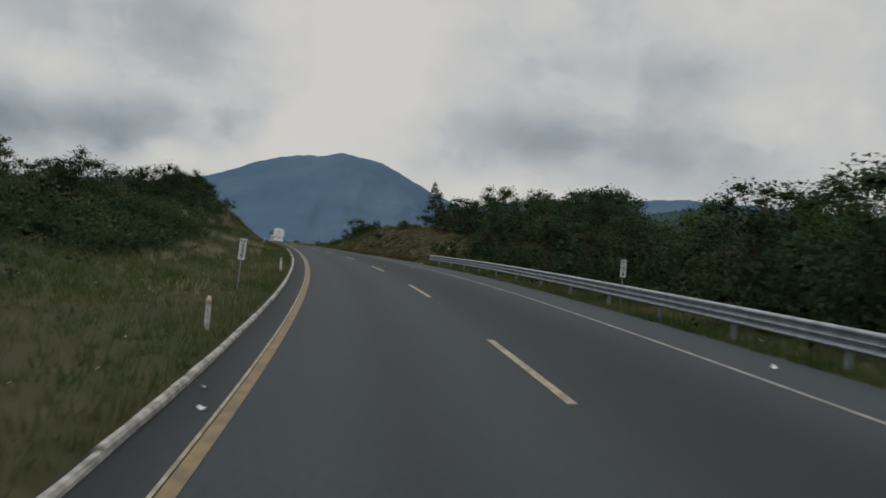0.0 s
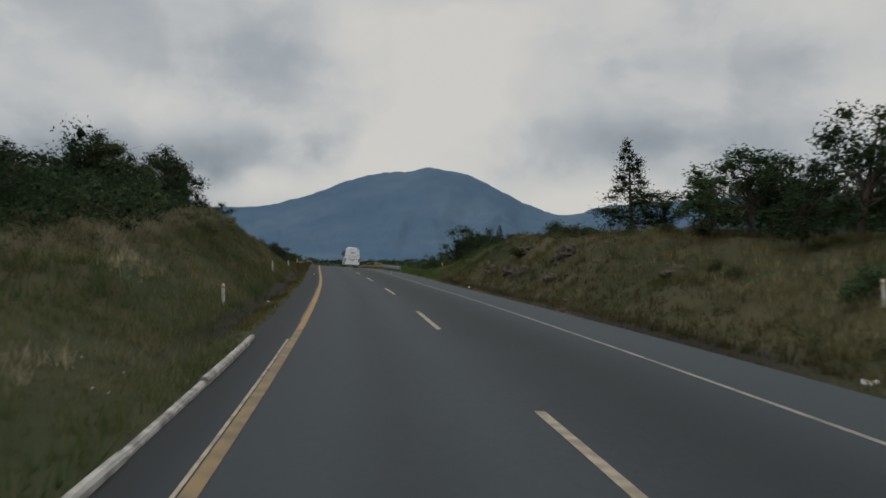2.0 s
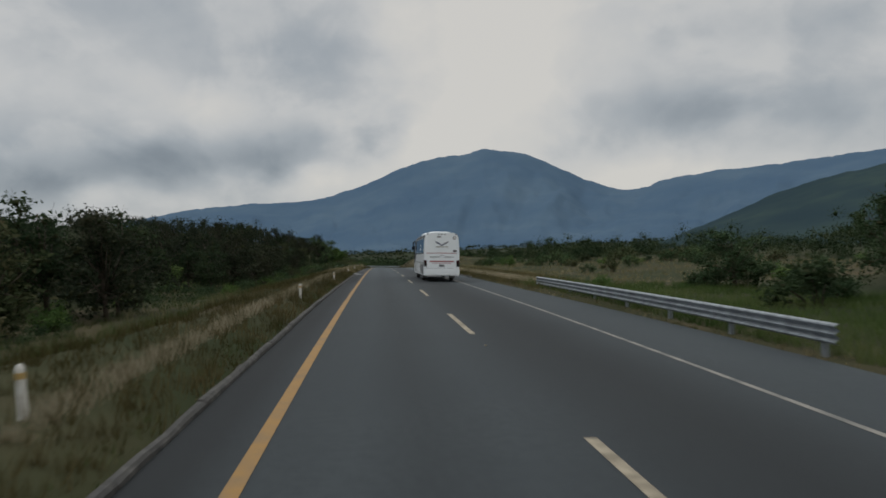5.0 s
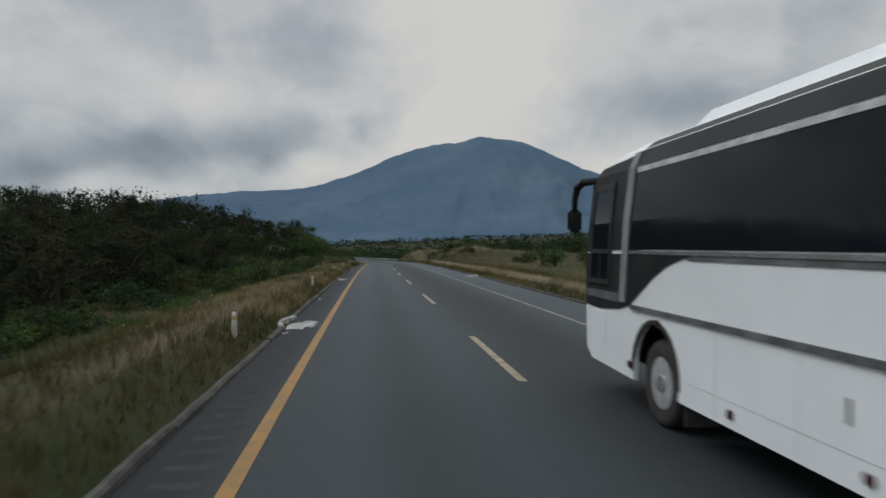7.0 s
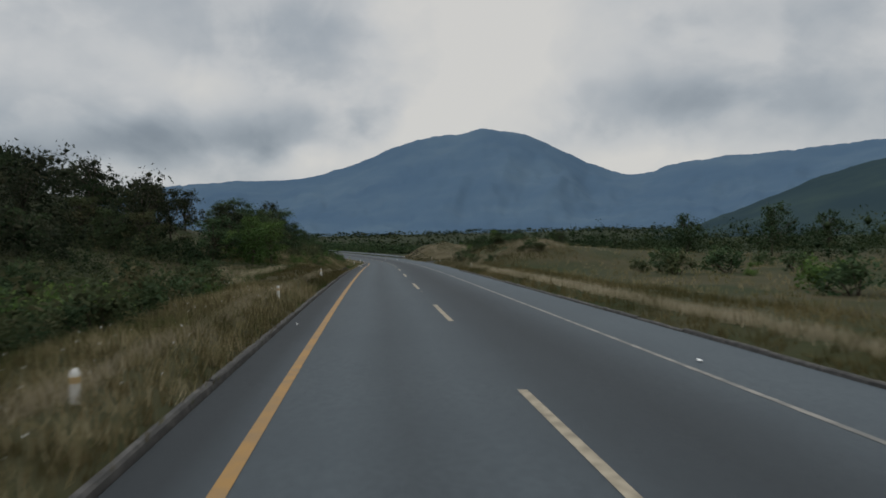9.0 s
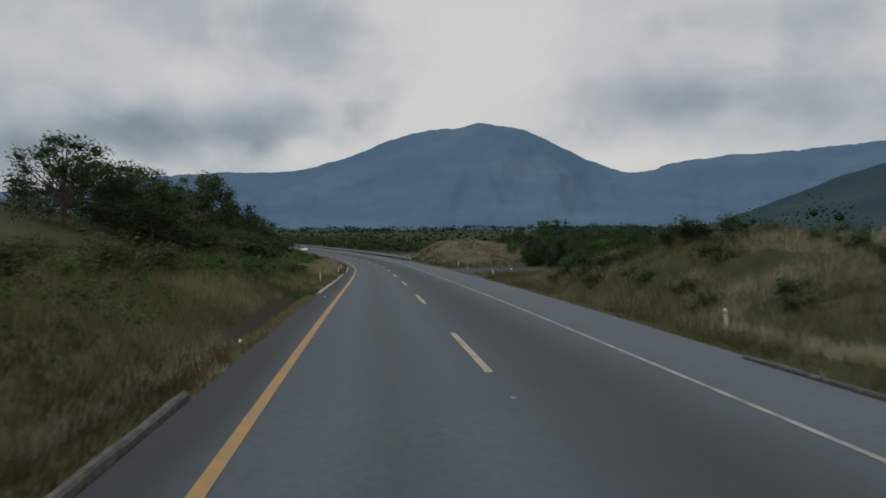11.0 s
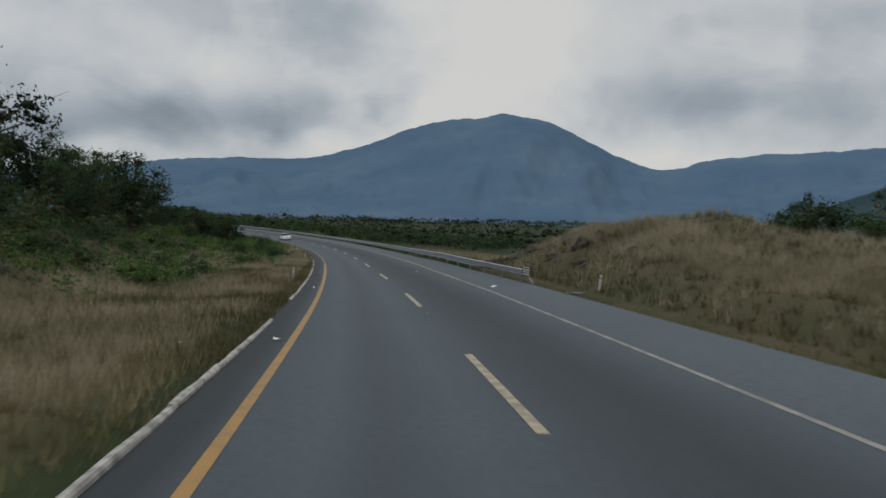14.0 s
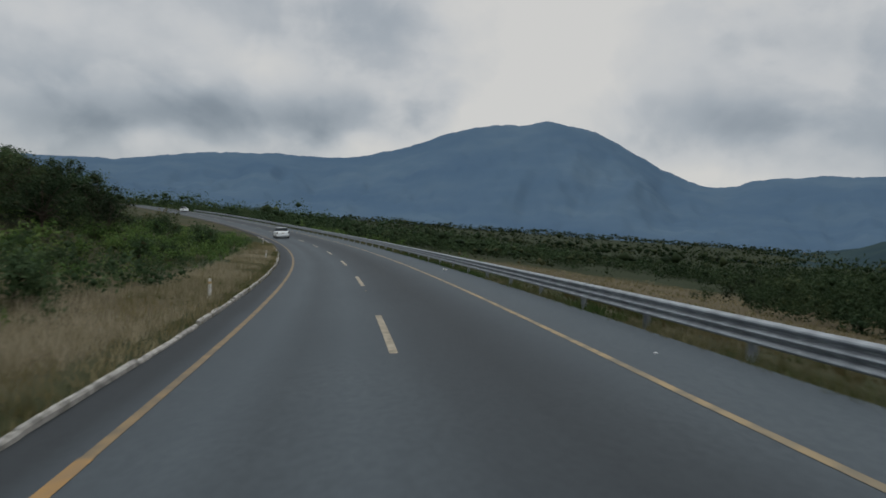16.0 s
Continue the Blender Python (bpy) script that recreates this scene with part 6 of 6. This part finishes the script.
far_woods(22, 260, olive_slope, 120, .4, 1.2, M["leaf_light"], "light green shrubs on the overgrown slope")
far_woods(24, 200, olive_slope, 120, .4, 1.3, M["leaf_brown"], "olive brown shrubs on the overgrown slope")


def behind_rail(rng, n):
    return rng.uniform(-4, 62, n), 20 + rng.random(n) * 24


far_woods(23, 150, behind_rail, 330, 2.2, 3.9, M["leaf"], "dense green woods behind the crash barrier", .66)
far_woods(5, 900, thicket, 95, 1.0, 2.8, M["leaf_brown"], "tangled low scrub between the trees")


def grass(seed, n, s0, s1, d0, d1, side, lo, hi, wide, mat, label, power=1.3, patch=None):
    rng = np.random.default_rng(seed)
    s = rng.uniform(s0, s1, n)
    d = d0 + (d1 - d0) * rng.random(n) ** power
    # tufts: several blades share a root
    k = 7
    m = n // k
    s, d = s[:m], d[:m]
    e = edge_r(s)
    u = np.where(np.full(m, side) < 0, EDGE_L - d, e + d)
    P = ground_at(s, u)
    if patch is not None:
        g = np.array([noise.noise(Vector((a * .16, b * .3, seed))) for a, b in zip(s, d)]) + rng.normal(0, .06, m)
        P = P[g > patch]
        m = len(P)
    P = np.repeat(P, k, 0)
    N = m * k
    P[:, :2] += rng.normal(0, .07, (N, 2))
    h = np.repeat(rng.uniform(lo, hi, m) * .82, k) * rng.uniform(.5, 1.15, N)
    t = rng.uniform(0, 6.283, N)
    wv = np.stack([np.cos(t), np.sin(t), np.zeros(N)], 1) * (wide * .8 * rng.uniform(.6, 1.4, N))[:, None]
    lean = np.stack([rng.normal(0, .3, N) * h, rng.normal(0, .3, N) * h, h], 1)
    P[:, 2] -= .03
    V = np.stack([P - wv, P + wv, P + lean], 1).reshape(-1, 3)
    return stuff("grass", V, np.arange(N * 3).reshape(-1, 3), mat, label, "grass")


G, D = M["grass"], M["dry"]
grass(1, 66000, -4, 66, .1, 16, -1, .2, .55, .012, G, "mixed green and dry verge grass")
grass(41, 24000, 12, 64, 3, 12, -1, .25, .5, .012, M["lush"], "fresh green grass on the verge slope", 1.0, -.05)
grass(2, 70000, 64, 120, 1.45, 13, -1, .2, .55, .012, G, "long green and dry grass on the cut bank")
grass(3, 70000, 114, 296, .2, 4.2, -1, .2, .5, .012, M["rust"], "brownish dry grass along the kerb")
grass(4, 58000, 118, 292, 3.5, 20, -1, .25, .6, .014, G, "rough mixed grass below the verge")
grass(34, 5000, 286, 322, .1, .9, -1, .1, .3, .012, D, "short dry grass on the broken paving edge")
grass(5, 42000, 286, 322, 1.5, 12, -1, .25, .6, .012, D, "mixed verge grass below the trees")
grass(27, 46000, 320, 376, .3, 13, -1, .2, .5, .012, D, "green and tawny verge grass beside the kerb")
grass(26, 40000, 372, 500, 4, 15, -1, .2, .5, .012, G, "green verge grass below the slope")
grass(35, 14000, 424, 500, .1, 2.8, -1, .2, .5, .012, D, "dry grass strip beside the kerb")
grass(6, 26000, 368, 426, .1, 6, -1, .2, .55, .012, D, "dry straw-coloured verge grass")
grass(11, 30000, -4, 62, .2, 6, 1, .2, .5, .012, G, "green grass under the crash barrier")
grass(12, 60000, 60, 112, .5, 14, 1, .22, .6, .012, M["rust"], "long dry brown grass on the cut bank")
grass(13, 70000, 110, 170, .5, 12, 1, .25, .6, .012, M["lush"], "green grass on the roadside slope")
grass(14, 52000, 164, 300, .2, 6, 1, .25, .55, .012, M["rust"], "brownish dry grass along the outer shoulder")
grass(15, 28000, 168, 335, 5, 36, 1, .3, .6, .018, D, "brownish field grass")
grass(16, 30000, 296, 336, .4, 12, 1, .3, .8, .012, D, "dry grass over a low mound")
grass(17, 52000, 359, 440, .8, 24, 1, .25, .6, .013, M["rust"], "dry grass over the rocky mound")
grass(18, 12000, 326, 343, .5, 5, 1, .25, .6, .012, D, "dry grass island beside the lay-by")
grass(19, 36000, 412, 560, .3, 14, 1, .15, .5, .014, G, "green grass under the long crash barrier")


grass(21, 34000, 134, 300, 1.05, 1.55, -1, .2, .4, .010, M["straw"], "pale feathery grass crest along the verge", 1.0)
grass(22, 38000, 168, 300, .9, 1.6, 1, .3, .55, .010, M["straw"], "pale feathery grass crest along the outer kerb", 1.0)
grass(23, 18000, 66, 114, 5.5, 9.5, -1, .5, .8, .011, M["straw"], "pale feathery grass on the brow of the bank", 1.0)
grass(38, 60000, 62, 122, 1.5, 13, 1, .35, .75, .011, M["dry"], "tufts of pale dry grass on the cut bank", 1.0, .08)
grass(39, 30000, 66, 118, 2.5, 9, -1, .35, .7, .011, M["dry"], "tufts of pale dry grass on the bank face", 1.0, .1)
grass(40, 40000, 290, 342, 2, 10, -1, .4, .8, .012, M["dry"], "pale dry tussocks on the overgrown slope", 1.0, -.02)
grass(24, 26000, 366, 404, 3.6, 7, 1, .45, .75, .011, M["straw"], "pale feathery grass on the mound's ridge", 1.0)
grass(25, 150000, 322, 440, .8, 11, -1, .4, .7, .011, M["straw"], "pale feathery grass patches in the verge", 1.0, -.02)
grass(28, 40000, 422, 480, .6, 3.2, -1, .25, .45, .011, M["straw"], "pale feathery grass by the bend", 1.0, -.1)
grass(29, 40000, 4, 76, 2, 10, -1, .35, .6, .011, M["straw"], "pale grass patches on the verge slope", 1.0, .3)
grass(30, 42000, 372, 424, 1, 16, 1, .4, .7, .011, M["straw"], "pale grass patches on the rocky mound", 1.0, -.12)
grass(31, 30000, 300, 326, 1, 12, 1, .4, .7, .011, M["straw"], "pale grass patches on the low mound", 1.0, .0)
grass(32, 40000, 424, 540, 8, 70, 1, .3, .6, .024, D, "brown field grass below the crash barrier")
grass(33, 26000, 256, 284, 4, 10.5, -1, .35, .6, .012, M["straw"], "pale grass patches in the low field", 1.0, .16)


grass(44, 36000, 196, 262, .2, 4, -1, .25, .5, .011, D, "dry pale verge grass behind the dark kerb", 1.0)
grass(45, 34000, 314, 350, .25, 7, -1, .2, .45, .012, G, "thick green and tawny grass beside the pale kerb", 1.0)
grass(46, 30000, 84, 132, 1.5, 6, -1, .25, .5, .012, D, "yellowish grass at the foot of the bank", 1.0)
grass(47, 15000, 404, 480, -.1, .4, 1, .14, .34, .012, G, "rough grass under the long crash barrier", 1.0)
grass(48, 12000, 2, 58, -.1, .5, 1, .14, .36, .012, G, "rough grass under the first crash barrier", 1.0)
grass(42, 9000, 62, 120, .3, .75, -1, .08, .26, .012, M["rust"], "short brown grass along the broken paving edge", 1.0, -.05)
grass(49, 3000, 286, 316, .6, 1.7, -1, .1, .3, .012, G, "scattered tufts in the second ditch", 1.0, .05)
grass(43, 5000, 66, 118, .7, 1.6, -1, .1, .35, .012, G, "scattered green tufts in the ditch", 1.0, .1)
grass(36, 22000, -4, 520, .16, .55, -1, .06, .22, .014, G, "short ragged grass along the paving edge", 1.0)
grass(37, 20000, -4, 420, .0, .6, 1, .06, .22, .014, D, "short ragged grass along the outer paving edge", 1.0)


# ---- lay-by, rocks, litter, road studs ----
def build_layby():
    ss, vs = np.linspace(335.5, 359.5, 36), np.linspace(0, 1, 22)
    S, K = np.meshgrid(ss, vs, indexing="ij")
    wob = .5 * np.sin(S * .9) + .4 * np.sin(S * 2.3)
    U = edge_r(S) - .05 + K * (np.interp(S, (335, 341, 350, 356, 360), (5.5, 9.5, 11.5, 6.5, 2.0)) + wob)
    P = ground_at(S.ravel(), U.ravel())
    P[:, 2] = np.maximum(P[:, 2], on_road(S.ravel(), U.ravel(), -.03)[:, 2]) + .035
    n = len(vs)
    F = [(i * n + j, i * n + j + 1, (i + 1) * n + j + 1, (i + 1) * n + j) for i in range(len(ss) - 1) for j in range(n - 1)]
    tagged(new("lay_by", mesh_from("lay_by", P, F, [M["gravel"]], True)), "dark grey gravel lay-by beside the shoulder", "lay-by", kind="structure")


build_layby()


def rock(s, u, size, mat, label, seed, squash=.7, sink=.3):
    P = ground_at(s, u)[0]
    bm = bmesh.new()
    bmesh.ops.create_icosphere(bm, subdivisions=3, radius=1)
    for v in bm.verts:
        k = 1 + .45 * noise.fractal(v.co * 1.3 + Vector((seed, 0, 0)), 1.0, 2.0, 4)
        q = noise.noise(v.co * .9 + Vector((0, seed, 0)))
        v.co = Vector((v.co.x * size * k, v.co.y * size * k * (1 + .5 * q), v.co.z * size * squash * k))
    ob = part("rock", bm, mat)
    ob.matrix_basis = pose(P[0], P[1], P[2] - size * squash * sink, 0, 0, seed * 47)
    tagged(ob, label, "rock", "bank rocks")


rng = random.Random(5)
for k in range(7):
    rock(95 + k * 1.5 + rng.uniform(-.5, .5), 11.2 + rng.uniform(-.2, .8), rng.uniform(.5, .8), M["rock"], "rusty red rock exposed in the grassy cut bank", k + 1, .9, .8)
for k in range(26):
    rock(391 + k * .85 + rng.uniform(-.5, .5), 10.6 + rng.uniform(-.6, 2.0), rng.uniform(.35, .75), M["rock"], "dark weathered rock breaking out of the mound", k + 20, .75, .68)
for k in range(9):
    rock(rng.uniform(76, 108), 11.0 + rng.uniform(0, 2.2), rng.uniform(.4, .85), M["rock"], "rusty red rock and earth showing in the cut bank", k + 110, .8, .6)
for k in range(10):
    rock(rng.uniform(70, 112), 9.2 + rng.uniform(0, .8), rng.uniform(.08, .22), M["greyrock"], "small grey stone at the foot of the bank", k + 40)
for k in range(30):
    rock(rng.uniform(70, 116) if k < 20 else rng.uniform(290, 314), -2.75 - rng.uniform(0, 1.1), rng.uniform(.025, .075), M["rock"], "small brown stone in the earthy ditch", k + 60)
for k in range(5):
    rock(369 + k * 1.4, -12.4 - rng.uniform(.6, 1.4), rng.uniform(.7, 1.1), M["rock"], "rusty red earth face under the roadside trees", k + 90, 1.3, .35)
rock(387.0, 8.15, .42, M["greyrock"], "broken slab of grey concrete at the shoulder", 77, .18, .2)


def litter(s, u, size, seed, lift=0.0):
    r = random.Random(seed)
    P = ground_at(s, u)[0] if u < EDGE_L or u > float(edge_r(s)) else on_road(s, u, .01)
    bm = bmesh.new()
    g = [[bm.verts.new((x * size, y * size * .6, max(0, r.gauss(.18, .14)) * size + .004)) for x in (-.5, 0, .5)] for y in (-.5, 0, .5)]
    for i in range(2):
        for j in range(2):
            bm.faces.new((g[i][j], g[i][j + 1], g[i + 1][j + 1], g[i + 1][j]))
    ob = part("litter", bm, M["signwhite"])
    ob.matrix_basis = pose(P[0], P[1], P[2] + lift, 0, 0, r.uniform(0, 360))
    tagged(ob, "crumpled white scrap of litter by the roadside", "litter", "roadside litter")


for k, (s, u, z) in enumerate(((8.5, -1.75, .12), (9.6, -1.95, .1), (12, 7.5, .15), (16, 9.9, .3), (57, 8.3, .2), (62, 9.0, .25), (79, -3.3, .14), (82, -3.2, .12), (88, -2.9, .12), (99, 8.9, .25), (120, 9.1, .2), (126, 6.2, .15),
                               (46, 3.6, .09), (44.5, 5.2, .1), (104, -1.9, .1), (93, -2.7, .12), (135, 9.3, .25), (206, -2.2, .15), (242, 5.9, .15), (248, -2.1, .1), (300, -3.2, .2), (312, -2.0, .12), (331, -2.0, .1),
                               (349, 12.5, .3), (352, 14.2, .3), (345, 17.5, .3), (346, 18.2, .25), (360, 11, .25), (363, 13, .25), (395, -1.8, .15), (391, 5.9, .25), (428, 5.8, .08), (452, 6.2, .2), (405, 4.2, .12), (377, -1.75, .18))):
    litter(s, u, z, k)


def studs():
    """Raised white road studs beside the lane line."""
    bm = bmesh.new()
    box(bm, -.035, .035, -.035, .035, 0, .015, .01)
    me = bpy.data.meshes.new("road_stud")
    bm.to_mesh(me)
    bm.free()
    me.materials.append(M["pale"])
    for k in range(0, 20):
        s = 22 + 30 * k
        o = new("road_stud", me)
        o.matrix_basis = stand(s, float(line_c(s)), .0)
        tagged(o, "small white raised road stud on the lane line", "road stud", "road studs", "structure")


studs()


def rumble():
    """Ribs pressed into the left shoulder."""
    V, F = [], []
    for a, b in ((66, 128), (174, 193)):
        s = a
        while s < b:
            k = len(V)
            for ds, z in ((0, .003), (.08, .007), (.16, .003)):
                for u in (-2.12, -1.66):
                    V.append(on_road(s + ds, u, z))
            F += [(k, k + 1, k + 3, k + 2), (k + 2, k + 3, k + 5, k + 4)]
            s += .5
    stuff("rumble_strip", V, F, M["asphalt_dark"], "dark rumble ribs on the left shoulder", "rumble strip")


rumble()
tagged(along("old_line", SS[(SS >= 0) & (SS <= 66)], LINE_L - .12, .022, .007, M["pale"]), "thin pale line along the brown edge line", "road marking", kind="structure")
for a, b in ((70, 86), (392, 420)):
    s = a
    r = random.Random(a)
    while s < b:
        e = min(s + r.uniform(1.5, 7), b)
        tagged(along("old_line", np.linspace(s, e, 5), LINE_L - .11, .012, .007, M["greyline"]), "broken pale remnant of an older edge line", "road marking", kind="structure")
        s = e + r.uniform(.1, .8)


def flowers(seed, n, s0, s1, d0, d1, side):
    rng = np.random.default_rng(seed)
    s = rng.uniform(s0, s1, n)
    d = rng.uniform(d0, d1, n)
    P = ground_at(s, np.where(np.full(n, side) < 0, EDGE_L - d, edge_r(s) + d))
    P[:, 2] += rng.uniform(.25, .6, n)
    a = rng.normal(size=(n, 3))
    a /= np.linalg.norm(a, axis=1)[:, None]
    b = np.cross(a, rng.normal(size=(n, 3)))
    b /= np.linalg.norm(b, axis=1)[:, None]
    z = .013
    V = np.stack([P - a * z, P + b * z, P + a * z, P - b * z], 1).reshape(-1, 3)
    stuff("wildflowers", V, np.arange(n * 4).reshape(-1, 4), M["signwhite"], "small white wildflowers scattered in the grass", "wildflowers")


flowers(1, 260, 0, 62, .3, 9, -1)
flowers(2, 340, 190, 260, .3, 3, -1)
flowers(3, 220, 370, 440, .4, 10, -1)
